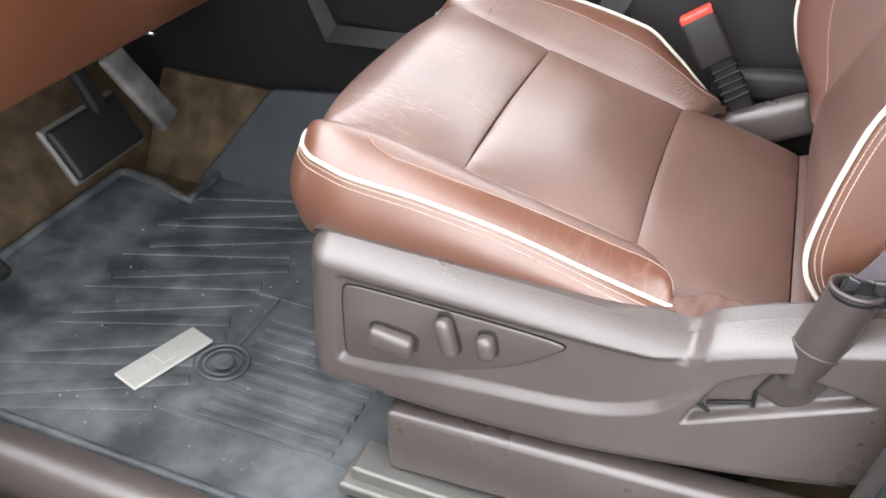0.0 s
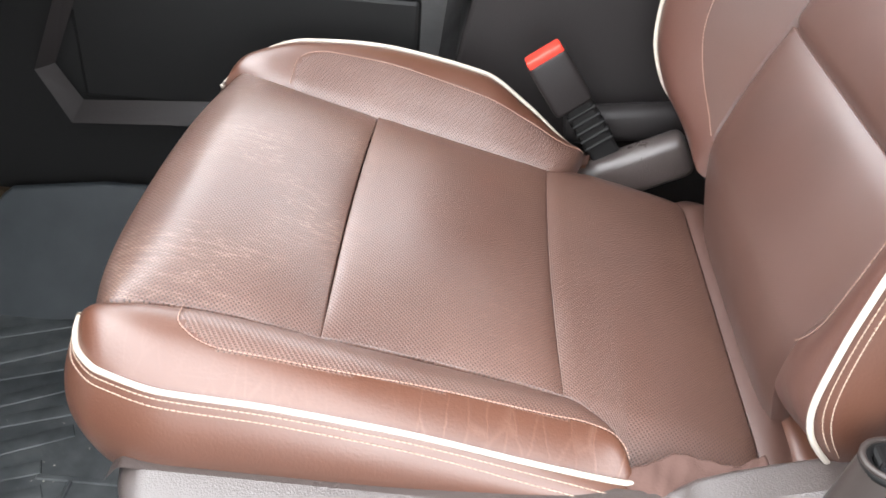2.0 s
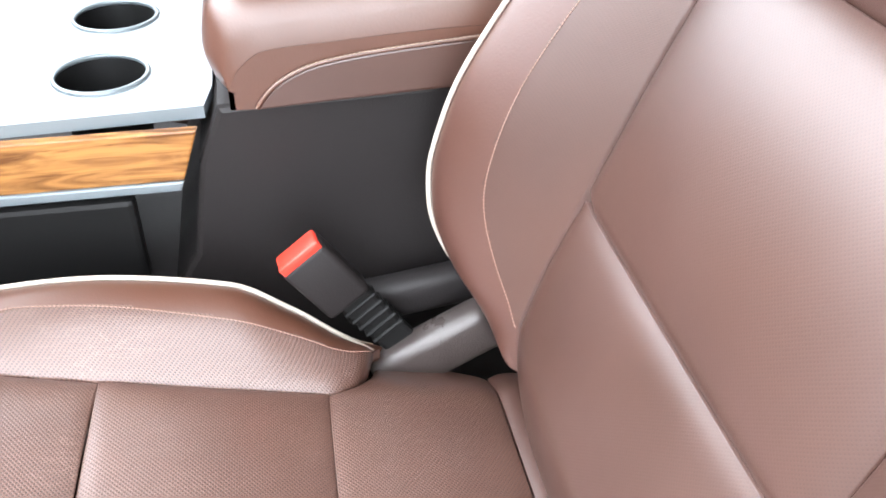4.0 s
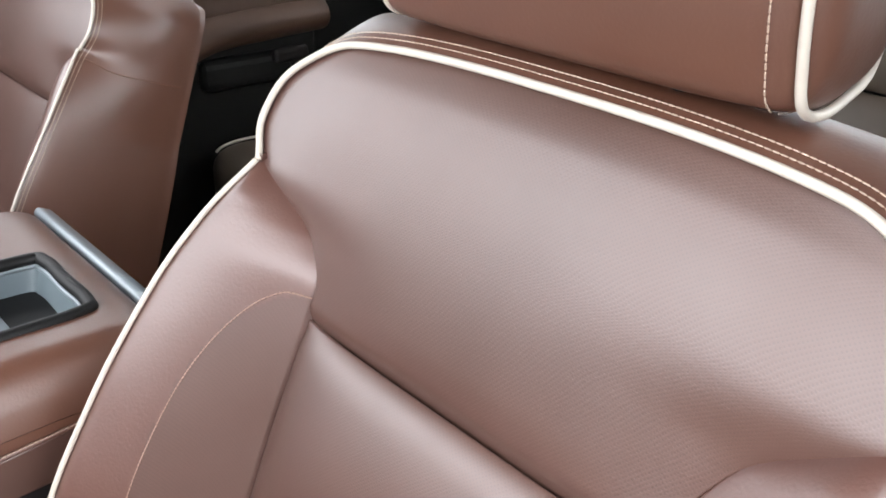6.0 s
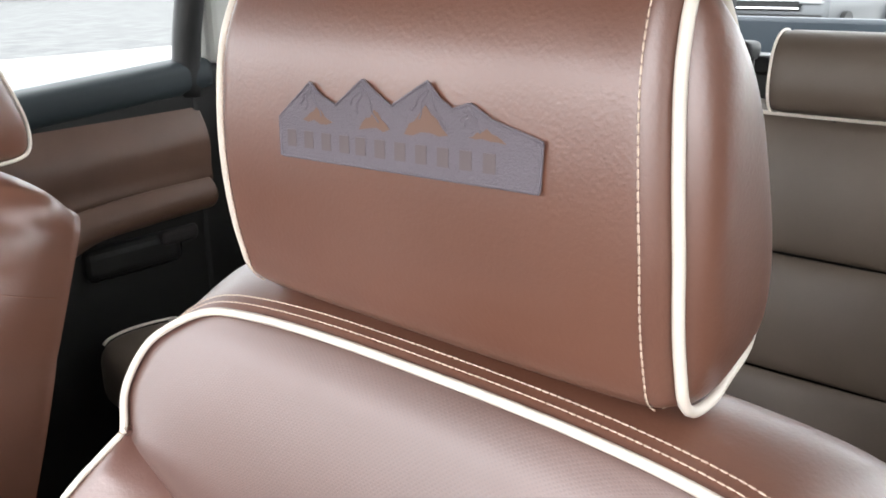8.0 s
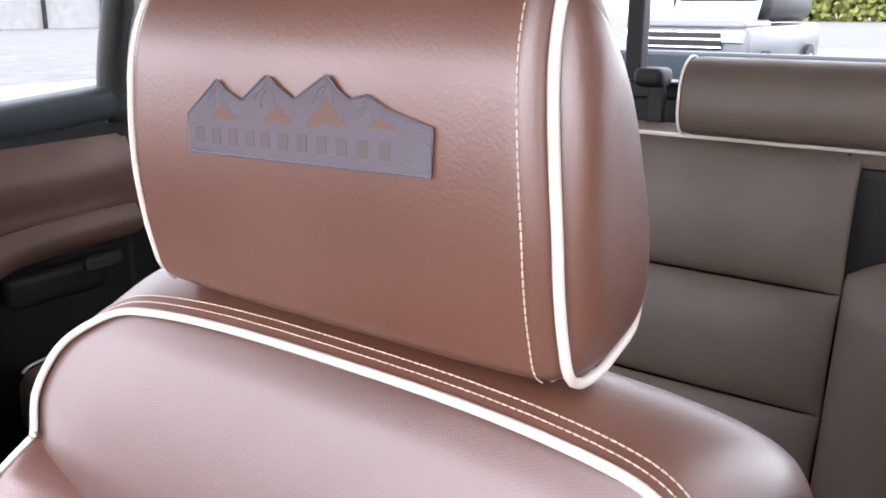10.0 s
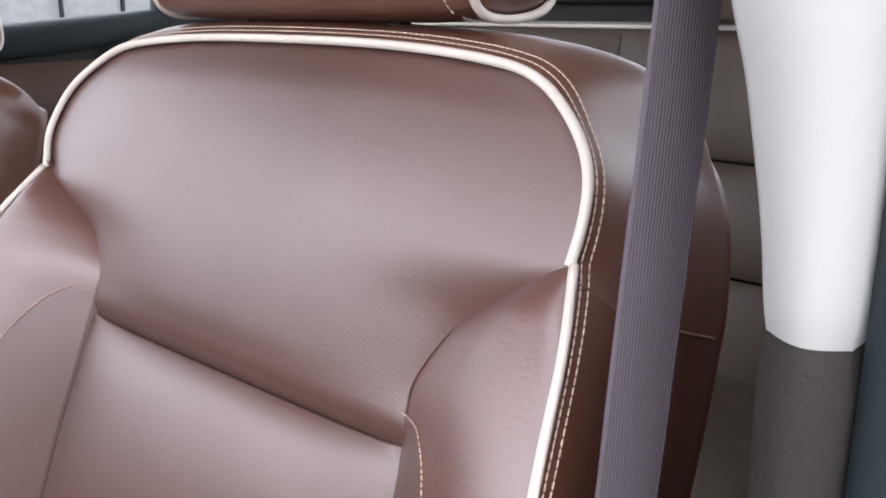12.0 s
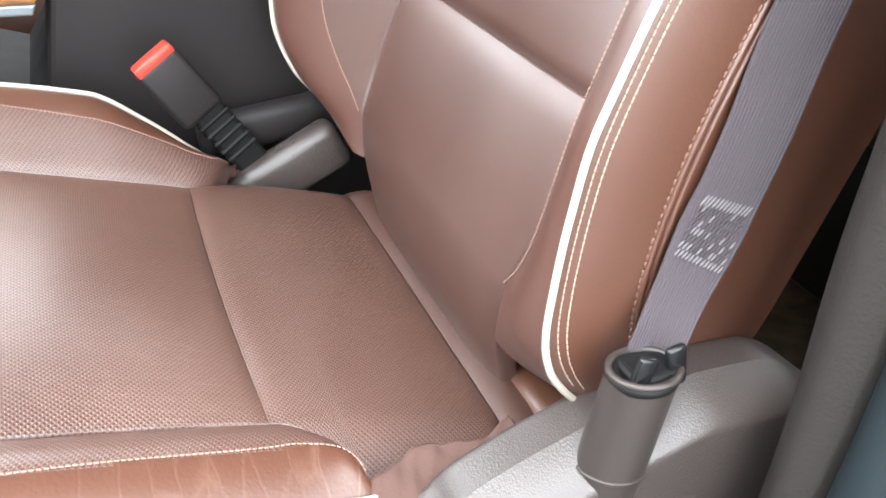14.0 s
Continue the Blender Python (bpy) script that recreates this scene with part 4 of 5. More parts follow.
# near side: the closed rear door
rd = thing("door_2", "closed rear door with brown trim and window", "car door", kind="structure")
part("door_panel", block((0.98, 0.06, 0.92), (1.35, -0.10, 0.46), 0.015), BLACK, rd, "black door panel")
part("door_pad", block((0.80, 0.05, 0.24), (1.35, -0.075, 0.76), 0.02), VINYL, rd, "brown vinyl door pad")
part("window_frame", block((0.98, 0.05, 0.10), (1.35, -0.08, 1.38), 0.015), BLACK, rd)
part("window_post", block((0.32, 0.05, 0.5), (1.70, -0.07, 1.15), 0.015), HEADLINER, rd, "pale rear pillar trim")
part("pane", block((0.72, 0.005, 0.42), (1.18, -0.10, 1.13), 0), GLASS, rd).visible_shadow = False

# near side: the pillar beside the belt, its seal and the sill
pillar = thing("b_pillar", "door pillar trim, pale above and dark taupe below", "pillar", kind="structure")
edge_y = spline([0.0, 0.16, 0.25, 0.34, 0.40, 0.54, 0.65, 0.72, 0.86, 0.93, 0.964], [-0.115, -0.09, -0.072, -0.064, -0.060, -0.046, -0.045, -0.053, -0.051, -0.040, -0.030])
edge_x = spline([0.0, 0.16, 0.25, 0.40, 0.54, 0.65], [0.528, 0.570, 0.592, 0.615, 0.632, 0.640])


def pillar_fn(lo, hi, deep, line):
    def fn(a, b):
        z = lo + (hi - lo) * a
        y0, y1 = line(z), -0.083 - 0.012 * ease((0.7 - z) / 0.3) - 0.02 * ease((0.4 - z) / 0.3)
        # round the inner edge: from behind, round the corner, across to the seal
        k = b * 3
        x = edge_x(z) + deep * np.clip(1 - k, 0, 1) + 0.006 * np.clip(1 - np.abs(k - 1), 0, 1) * 0
        y = y0 + (y1 - y0) * np.clip((k - 1) / 2, 0, 1)
        r = np.clip(k - 1, 0, 2) / 2
        return x - 0.010 * np.sin(np.pi * r) + 0.02 * (r > 0.98), y, z
    return fn


sheet("lower_trim", pillar_fn(0.0, 0.856, 0.18, edge_y), 60, 40, LOWER_TRIM, pillar, "dark taupe lower trim", seams=(0, 1, 0, 0), groove=0.002, face=(-1, 0, 0), close=0.0)
sheet("upper_trim", pillar_fn(0.856, 0.966, 0.18, edge_y), 20, 40, HEADLINER, pillar, "pale grey upper trim", seams=(1, 0.6, 0, 0), groove=0.002, face=(-1, 0, 0), close=0.0)
top_y = spline([0.962, 1.0, 1.2, 1.42], [-0.034, -0.026, -0.008, 0.02])
sheet("belt_guide_trim", pillar_fn(0.962, 1.42, 0.18, top_y), 20, 40, HEADLINER, pillar, "", seams=(0.6, 0, 0, 0), groove=0.002, face=(-1, 0, 0), close=0.0)
zz = np.linspace(-0.02, 1.42, 60)
tube("door_seal", np.stack([edge_x(zz) + 0.004, -0.094 - 0.016 * ease((0.7 - zz) / 0.3) - 0.02 * ease((0.4 - zz) / 0.3), zz], 1), 0.012, SEAL, pillar, "black rubber door seal", 10)
part("door_frame", block((0.24, 0.05, 1.9), (0.80, -0.125, 0.55), 0.012), PAINT, pillar, "dark painted door frame")
swung = thing("door_3", "open driver's door standing out from the cab", "car door", kind="structure")
DOOR_AT = Matrix.Translation((-0.68, -0.20, 0.0)) @ Matrix.Rotation(radians(-56), 4, "Z")
for pname, size, c, r, m in (("door_panel", (1.05, 0.10, 0.98), (0.53, 0, 0.40), 0.03, DARK), ("window_frame", (0.05, 0.05, 0.50), (1.03, 0, 1.12), 0.012, BLACK),
                             ("window_frame", (0.70, 0.05, 0.06), (0.72, 0, 1.38), 0.012, BLACK)):
    bm = block(size, c, r, 2)
    bmesh.ops.transform(bm, matrix=DOOR_AT, verts=bm.verts)
    part(pname, bm, m, swung)
sill = thing("door_sill", "taupe plastic door sill with black rubber seal", "sill", kind="structure")


def sill_fn(a, b):
    x = -0.75 + 1.45 * a
    y = -0.13 - 0.08 * b
    return x, y, 0.052 + 0.016 * np.sin(np.pi * np.clip(b * 1.1, 0, 1)) - 0.05 * ease((b - 0.72) / 0.28)


sheet("sill_plate", sill_fn, 40, 20, SHIELD, sill, "taupe plastic sill plate", seams=(0, 0, 0.5, 0), groove=0.003, tuck=0.03)
tube("sill_seal", [(-0.75, -0.222, 0.025), (0.0, -0.22, 0.025), (0.62, -0.21, 0.025)], 0.013, SEAL, sill, "black rubber seal", 10)
part("body_sill", block((2.6, 0.10, 0.5), (0.5, -0.25, -0.24), 0.02), PAINT, sill, "dark painted body sill")

# dashboard over the pedals and the windscreen side
dash = thing("dashboard", "brown knee panel under a dark dashboard", "dashboard")
part("knee_panel", block((0.05, 0.62, 0.30), (-0.285, 0.25, 0.52), 0.02, 3, Matrix.Rotation(radians(28), 4, "Y")), VINYL_ORANGE, dash, "orange-brown vinyl knee panel", True)
part("dash_body", block((0.46, 1.62, 0.34), (-0.52, 0.76, 0.745), 0.06, 4), DARK, dash, "", True)
part("column_shroud", block((0.30, 0.16, 0.10), (-0.46, 0.30, 0.50), 0.03), BLACK, dash)
part("fuse_clip", block((0.03, 0.012, 0.006), (-0.355, 0.30, 0.375), 0.002), CHROME, dash, "small bright clip")

# ---- belt, sleeve and buckle ----
def ribbon(name, centre, across, width, thick, material, parent, label=""):
    """A strap with raised ribs: a centre line with, at each point, the way across it."""
    c, w = np.asarray(centre, float), np.asarray(across, float)
    t = np.gradient(c, axis=0)
    t /= np.linalg.norm(t, axis=1, keepdims=True)
    w = w - t * (w * t).sum(1, keepdims=True)
    w /= np.linalg.norm(w, axis=1, keepdims=True)
    nrm = np.cross(w, t)
    ribs = 20
    cross = [(-0.5, -0.5), (-0.5, 0.4)]
    for k in range(ribs):
        cross += [((k + 0.25) / ribs - 0.5, 0.62), ((k + 0.75) / ribs - 0.5, 0.62), ((k + 1) / ribs - 0.5, 0.3)]
    cross += [(0.5, -0.5)]
    verts, faces, m = [], [], len(cross)
    for p, a, n in zip(c, w, nrm):
        narrow = 0.70 + 0.30 * ease((p[2] - 0.44) / 0.07)
        verts += [p + a * width * narrow * i + n * thick * j for i, j in cross]
    for i in range(len(c) - 1):
        for k in range(m):
            l = (k + 1) % m
            faces.append((i * m + k, i * m + l, i * m + m + l, i * m + m + k))
    faces += [tuple(range(m))[::-1], tuple(range((len(c) - 1) * m, len(c) * m))]
    return mesh_part(name, verts, faces, material, parent, label, False)


belt = thing("seat_belt", "grey-brown woven seat belt hanging beside the seat", "seat belt")
LINE = open_curve([(0.556, -0.012, 0.430), (0.582, 0.003, 0.470), (0.606, 0.010, 0.520), (0.621, 0.010, 0.58), (0.630, 0.003, 0.65), (0.634, -0.006, 0.72), (0.641, -0.009, 0.80),
                   (0.655, -0.008, 0.90), (0.676, -0.004, 1.0), (0.717, 0.001, 1.12), (0.776, 0.008, 1.27)], 110)
ACROSS = np.stack([np.interp(LINE[:, 2], (0.43, 0.47, 0.52, 0.72, 0.90, 1.27), k) for k in (
    (0.97, 1.0, 1.0, 1.0, 1.0, 1.0), (-0.25, -0.08, -0.02, -0.03, -0.02, 0.01), (-0.2, -0.15, -0.1, 0.0, -0.08, -0.15))], 1)
ribbon("webbing", LINE, ACROSS, 0.047, 0.0016, WEB, belt, "ribbed grey-brown webbing")


def on_belt(z):
    """Place, run, width and face of the strap at a height."""
    def at(q, h):
        return np.array([np.interp(h, LINE[:, 2], q[:, k]) for k in range(3)])
    t = at(LINE, z + 0.008) - at(LINE, z - 0.008)
    t /= np.linalg.norm(t)
    a = at(ACROSS, z)
    a = a - t * (a @ t)
    a /= np.linalg.norm(a)
    return at(LINE, z), t, a, np.cross(a, t)


def belt_frame(z):
    p, t, a, n = on_belt(z)
    return Matrix(((a[0], n[0], t[0], p[0]), (a[1], n[1], t[1], p[1]), (a[2], n[2], t[2], p[2]), (0, 0, 0, 1)))


def on_frame(bm, m):
    bmesh.ops.transform(bm, matrix=m, verts=bm.verts)
    return bm


side = 1 if on_belt(0.7)[3][1] < 0 else -1
fold = np.array([LINE[i] + on_belt(LINE[i, 2])[3] * side * 0.003 for i in range(110) if 0.676 < LINE[i, 2] < 0.720])
ribbon("folded_end", fold, np.tile(on_belt(0.69)[2], (len(fold), 1)), 0.045, 0.0030, WEB, belt, "doubled stitched webbing")
for z in (0.681, 0.688, 0.695, 0.712):
    p, t, a, n = on_belt(z)
    row = np.array([p + a * k + n * side * 0.0062 for k in np.linspace(-0.022, 0.022, 30)])
    stitching("fold_stitching", row, WEB, belt, pitch=0.0032, length=0.0022, r=0.0011)
tm = belt_frame(0.729) @ Matrix.Rotation(radians(8), 4, "Y")
tongue = part("tongue", on_frame(block((0.052, 0.020, 0.021), (0.003, 0.008 * side, 0.008), 0.008, 5), tm), TONGUE, belt, "dark brown plastic belt tongue", True)
roller = bmesh.new()
bmesh.ops.create_cone(roller, cap_ends=True, segments=20, radius1=0.0062, radius2=0.0062, depth=0.040, matrix=Matrix.Translation((0.004, 0.011 * side, -0.0085)) @ Matrix.Rotation(radians(90), 4, "Y"))
part("tongue_bar", on_frame(roller, tm), ROLLER, tongue, "dull silver roller bar", True)
for x in (-0.0185, 0.0265):
    part("tongue_cheek", on_frame(block((0.006, 0.017, 0.024), (x, 0.009 * side, -0.007), 0.003, 3), tm), BLACK, tongue, "black end cheek", True)
blade = [(-0.018, 0.018), (-0.018, -0.008), (-0.032, -0.011), (-0.040, -0.008), (-0.038, 0.000), (-0.029, 0.013)]
part("tongue_blade", on_frame(prism(blade, 0.003, lambda p, q, d: (p, (0.011 + d) * side, q), 0.0008), tm), ROLLER, tongue, "dull steel latch blade")
part("blade_tip", on_frame(block((0.013, 0.007, 0.008), (-0.035, 0.011 * side, -0.010), 0.003, 3, Matrix.Rotation(radians(-15), 4, "Y")), tm), BLACK, tongue, "black plastic blade tip", True)
part("blade_slot", on_frame(block((0.005, 0.0036, 0.006), (-0.028, 0.0125 * side, 0.001), 0.001, 1, Matrix.Rotation(radians(20), 4, "Y")), tm), BLACK, tongue, "dark slot in the blade")
for x in (-0.010, 0.014):
    part("tongue_stud", on_frame(block((0.0011, 0.0014, 0.0042), (x, 0.0180 * side, 0.009), 0.0004, 1, Matrix.Rotation(radians(15), 4, "Y")), tm), GREY_THREAD, tongue, "pale moulded mark")
# bar-tack near the anchor: rows of slanted single stitches
def dashes(name, pairs, r, material, parent, label=""):
    verts, faces = [], []
    for p, q in pairs:
        d = (q - p) / np.linalg.norm(q - p)
        u = np.cross(d, (0.3, 0.5, 0.8))
        u /= np.linalg.norm(u)
        v = np.cross(d, u)
        o = len(verts)
        for k, w in ((0.0, 0.3), (0.25, 1.0), (0.75, 1.0), (1.0, 0.3)):
            verts += [p + (q - p) * k + r * w * (math.cos(g) * u + math.sin(g) * v) for g in (0, 1.257, 2.513, 3.770, 5.027)]
        for ring in range(3):
            faces += [(o + ring * 5 + e, o + ring * 5 + (e + 1) % 5, o + ring * 5 + 5 + (e + 1) % 5, o + ring * 5 + 5 + e) for e in range(5)]
    ob = mesh_part(name, verts, faces, material, parent, label)
    ob["kind"] = "stuff"
    return ob


rng = random.Random(12)
tack = {0: [], 1: []}
for row, z in enumerate(np.linspace(0.484, 0.514, 8)):
    p, t, a, n = on_belt(z)
    for k in np.linspace(-0.0165, 0.0165, 13):
        c = p + a * (k + rng.uniform(-0.0003, 0.0003)) + n * side * 0.0018
        lean = (a * 0.0011 + t * 0.0024) * (1.5 if row == 7 else 1.0)
        tack[int(row in (0, 7) or rng.random() < 0.2)].append((c - lean, c + lean))
dashes("anchor_stitching", tack[0], 0.0007, WEB, belt, "grey bar-tack stitching")
dashes("anchor_edge_stitching", tack[1], 0.0007, GREY_THREAD, belt, "pale bar-tack stitching")

sleeve = thing("belt_sleeve", "taupe plastic belt anchor sleeve rising from the valance", "belt anchor")
axis0, axis1 = np.array([0.529, -0.021, 0.335]), np.array([0.546, -0.021, 0.440])


def sleeve_fn(a, b, scale=1.0):
    w = 2 * np.pi * b
    c = [axis0[k] + (axis1[k] - axis0[k]) * a for k in range(3)]
    grow = 0.80 + 0.20 * ease(a * 2.5)
    rx, ry = 0.0220 * grow * scale, 0.0175 * grow * scale
    return c[0] + rx * np.cos(w) * 0.97, c[1] + ry * np.sin(w), c[2] - rx * np.cos(w) * 0.22 * (1 - a)


sheet("sleeve", sleeve_fn, 30, 48, SLEEVE, sleeve, "", seams=(0, 0, 0, 0), groove=0, face=(0.545, -0.02, 0.4, 1), close=0.1)
w = np.linspace(0, 1, 48, endpoint=False)
tube("sleeve_rim", np.stack(sleeve_fn(np.ones_like(w), w, 0.95), -1), 0.0022, SLEEVE, sleeve, closed=True)
tube("sleeve_band", np.stack(sleeve_fn(np.full_like(w, 0.38), w, 1.01), -1), 0.0012, SLEEVE, sleeve, closed=True)
tube("sleeve_lining", np.stack(sleeve_fn(np.full_like(w, 0.96), w, 0.80), -1), 0.0045, BLACK, sleeve, "black inner lining", closed=True)
for x, y, tip in ((0.538, -0.030, 14), (0.562, -0.026, -12)):
    part("sleeve_tab", block((0.012, 0.005, 0.024), (x, y, 0.443), 0.002, 2, Matrix.Rotation(radians(tip), 4, "Y")), TABS, sleeve, "glossy black tab", True)
part("sleeve_plug", block((0.034, 0.024, 0.01), (0.551, -0.02, 0.436), 0.004), BLACK, sleeve, "black anchor inside")
part("sleeve_boot", block((0.044, 0.016, 0.05), (0.527, -0.017, 0.325), 0.007, 3, Matrix.Rotation(radians(22), 4, "Y")), SLEEVE, sleeve, "soft folded boot", True)
for (x, z, ln, ang) in ((0.482, 0.291, 0.040, -20), (0.462, 0.277, 0.014, 30), (0.459, 0.290, 0.012, -70), (0.501, 0.303, 0.020, -95)):
    part("flap_slit", block((ln, 0.003, 0.0038), (x, -0.0225, z), 0.0008, 1, Matrix.Rotation(radians(ang), 4, "Y")), BLACK, sleeve, "black slit in the flap")

buckle = thing("seat_belt_buckle", "dark grey seat belt buckle with a red button", "buckle")
ang = math.atan2(0.044, 0.062)
bmat = Matrix.Translation((0.371, 0.520, 0.427)) @ Matrix.Rotation(-ang, 4, "Y") @ Matrix.Rotation(radians(8), 4, "Z")
part("housing", on_frame(block((0.047, 0.027, 0.071), (0, 0, -0.0035), 0.006, 3), bmat), DARK, buckle, "", True)
part("release_button", on_frame(block((0.043, 0.024, 0.007), (0, 0, 0.034), 0.003, 3), bmat), RED, buckle, "red plastic button", True)
part("button_face", on_frame(block((0.043, 0.004, 0.010), (0, -0.0105, 0.033), 0.0018, 2), bmat), RED, buckle, "red button edge", True)
part("strap", on_frame(block((0.034, 0.012, 0.085), (0.004, 0.002, -0.075), 0.004, 2), bmat), BLACK, buckle, "black ribbed stalk")
for k in range(5):
    part("strap_rib", on_frame(block((0.037, 0.016, 0.005), (0.004, 0.002, -0.050 - 0.011 * k), 0.0024, 3), bmat), BLACK, buckle, "", True)
hinge = thing("seat_hinge_cover", "grey plastic hinge cover between seat and console", "cover")
part("hinge_shell", block((0.13, 0.035, 0.055), (0.475, 0.515, 0.325), 0.012, 3, Matrix.Rotation(radians(-28), 4, "Y")), SHIELD, hinge, "", True)
part("hinge_arm", block((0.16, 0.03, 0.045), (0.47, 0.565, 0.36), 0.012, 3, Matrix.Rotation(radians(-8), 4, "Y")), DARK, hinge, "", True)

# ---- the front seats ----
def stay(p):
    return p


def across(p):
    return p * np.array([1, -1, 1]) + np.array([0.13, 2 * YC + 0.095, -0.07])


build_front_seat("driver_seat", "brown perforated leather driver's seat with cream piping", stay, True)
sheet("torn_corner", lambda a, b: (0.412 + 0.10 * a - 0.006 * b, 0.006 + 0.040 * b - 0.006 * np.sin(9 * a + 1), 0.330 + 0.016 * a + 0.024 * b * (1 - 0.4 * b) + 0.0010 * np.sin(23 * a + 5 * b) + 0.0006 * np.sin(47 * a - 9 * b)),
      50, 20, LINING, bpy.data.objects["driver_seat"], "crumpled torn corner of the cover", seams=(0, 0, 0, 0), groove=0, close=0.1, tuck=0.004)
part("backrest_foot", block((0.09, 0.13, 0.05), (0.592, 0.085, 0.300), 0.012, 3), LEATHER, bpy.data.objects["driver_seat"], "", True)
build_front_seat("passenger_seat", "brown leather front passenger seat with cream piping", across, False, (0.012, -0.045, 0.008))

rail = thing("seat_rail", "taupe plastic rail cover under the driver's seat", "seat rail")
part("rail_cover", block((0.50, 0.035, 0.085), (0.405, -0.022, 0.135), 0.008, 3, Matrix.Rotation(radians(-4), 4, "Y")), SHIELD, rail, "", True)
part("rail_track", block((0.56, 0.05, 0.03), (0.40, -0.03, 0.060), 0.004), METAL, rail, "bare metal track")
part("rail_foot", block((0.10, 0.045, 0.016), (0.16, -0.045, 0.05), 0.004), METAL, rail)
part("seat_pan", block((0.42, 0.40, 0.10), (0.33, MID, 0.12), 0.02), BLACK, rail, "dark under-seat frame")

# ---- floor mat and pedals ----
fm = thing("floor_mat", "dusty black rubber floor mat with raised ribs", "floor mat")
outline = [(-0.56, -0.11), (-0.56, 0.44), (-0.48, 0.43), (-0.40, 0.40), (-0.40, 0.48), (-0.41, 0.575), (0.10, 0.575), (0.13, 0.46), (0.135, 0.02), (0.12, -0.115)]
# the carpet and the mat climb the tunnel beside the console
part("tunnel_carpet", prism([(0.50, 0.0), (0.597, 0.0), (0.597, 0.168), (0.588, 0.168)], 1.10, lambda p, q, d: (-0.56 + d, p, q), 0.004), CARPET, None, "brown carpet rising beside the console")["kind"] = "structure"
flap = [(-0.44, 0.0), (-0.335, 0.158), (-0.322, 0.168), (-0.20, 0.182), (0.20, 0.186), (0.20, 0.0)]
part("mat_wing", prism(flap, 0.008, lambda p, q, d: (p, 0.497 + 0.52 * q - d, 0.012 + q), 0.003), RUBBER_DARK, fm, "raised darker rubber side of the mat")
part("mat", prism(outline, 0.022, lambda p, q, d: (p, q, 0.004 + d), 0.006), RUBBER, fm)
lip = np.array([(p, q, 0.03) for p, q in outline + outline[:1]])
tube("mat_lip", resample(lip, 0.02), 0.008, RUBBER, fm)
for k in range(13):
    y = -0.07 + 0.045 * k
    part("rib", block((0.26, 0.020, 0.003), (-0.29 + 0.02 * (k % 2), y, 0.0262), 0.0014, 3, Matrix.Rotation(radians(28 if k % 2 else 22), 4, "Z")), RUBBER, fm, "", True)
for k in range(10):
    part("rib", block((0.19, 0.012, 0.003), (-0.02, -0.008 + 0.022 * k, 0.0262), 0.0014, 3), RUBBER, fm, "", True)
for x, y, lx, ly in ((-0.13, 0.17, 0.006, 0.13), (-0.015, -0.02, 0.30, 0.008), (-0.02, 0.235, 0.30, 0.008)):
    part("frame_rib", block((lx, ly, 0.003), (x, y, 0.0265), 0.0014, 1), RUBBER, fm)
pm = Matrix.Translation((-0.205, 0.055, 0.031)) @ Matrix.Rotation(radians(-18), 4, "Z")
plate = part("badge_plate", on_frame(block((0.045, 0.128, 0.005), (0, 0, 0), 0.002, 1), pm), PLATE, fm, "pale metal badge plate")
for dx, dy, sx, sy, up in ((0, 0, 0.012, 0.06, 0.0014), (0, 0, 0.024, 0.022, 0.0022)):
    part("badge_shape", on_frame(block((sx, sy, up), (dx, dy, 0.0024 + up / 2), 0.0005, 1), pm), PLATE, plate, "plain raised shape")
kn = np.array([-0.130, 0.079, 0.030])
for r, t in ((0.034, 0.0024), (0.025, 0.002), (0.012, 0.0035)):
    g = np.linspace(0, 2 * np.pi, 40, endpoint=False)
    tube("mat_fastener", kn + np.stack([r * np.cos(g), r * np.sin(g), 0 * g], 1), t, RUBBER, fm, "round mat fastener", 8, True)
part("fastener_cap", block((0.022, 0.022, 0.008), tuple(kn), 0.003), RUBBER, fm)

grit = thing("floor_grit", "pale dry grit scattered on the rubber mat", "dirt", kind="stuff")
rng = random.Random(8)
verts, faces = [], []
for k in range(170):
    gx, gy, gr = rng.uniform(-0.42, 0.05), rng.uniform(-0.08, 0.34), rng.uniform(0.0007, 0.0026) * rng.random() ** 0.5
    o = len(verts)
    verts += [(gx + gr * rng.uniform(0.6, 1.5) * p, gy + gr * rng.uniform(0.6, 1.3) * q, 0.0275 + gr * 0.5 * r) for p, q, r in ((1, 0, -1), (-0.5, 0.9, -1), (-0.5, -0.9, -1), (0.1, 0.1, 1.2))]
    faces += [(o, o + 1, o + 3), (o + 1, o + 2, o + 3), (o + 2, o, o + 3), (o, o + 2, o + 1)]
mesh_part("grains", verts, faces, GRIT, grit, smooth=False)

pedal = thing("brake_pedal", "worn black rubber brake pedal", "pedal")
tilt = Matrix.Rotation(radians(-35), 4, "Y") @ Matrix.Rotation(radians(0), 4, "Z")
part("pad", block((0.018, 0.155, 0.085), (-0.475, 0.30, 0.185), 0.008, 3, tilt), BLACK, pedal, "", True)
part("pad_edge", block((0.010, 0.165, 0.095), (-0.483, 0.30, 0.182), 0.004, 2, tilt), METAL, pedal, "worn metal rim")
part("arm", block((0.02, 0.03, 0.30), (-0.56, 0.33, 0.34), 0.006, 2, Matrix.Rotation(radians(-30), 4, "Y")), BLACK, pedal)
gas = thing("accelerator_pedal", "grey worn accelerator pedal", "pedal")
part("pad", block((0.018, 0.055, 0.16), (-0.50, 0.445, 0.20), 0.008, 3, Matrix.Rotation(radians(-25), 4, "Y") @ Matrix.Rotation(radians(20), 4, "X")), WORN_RUBBER, gas, "", True)
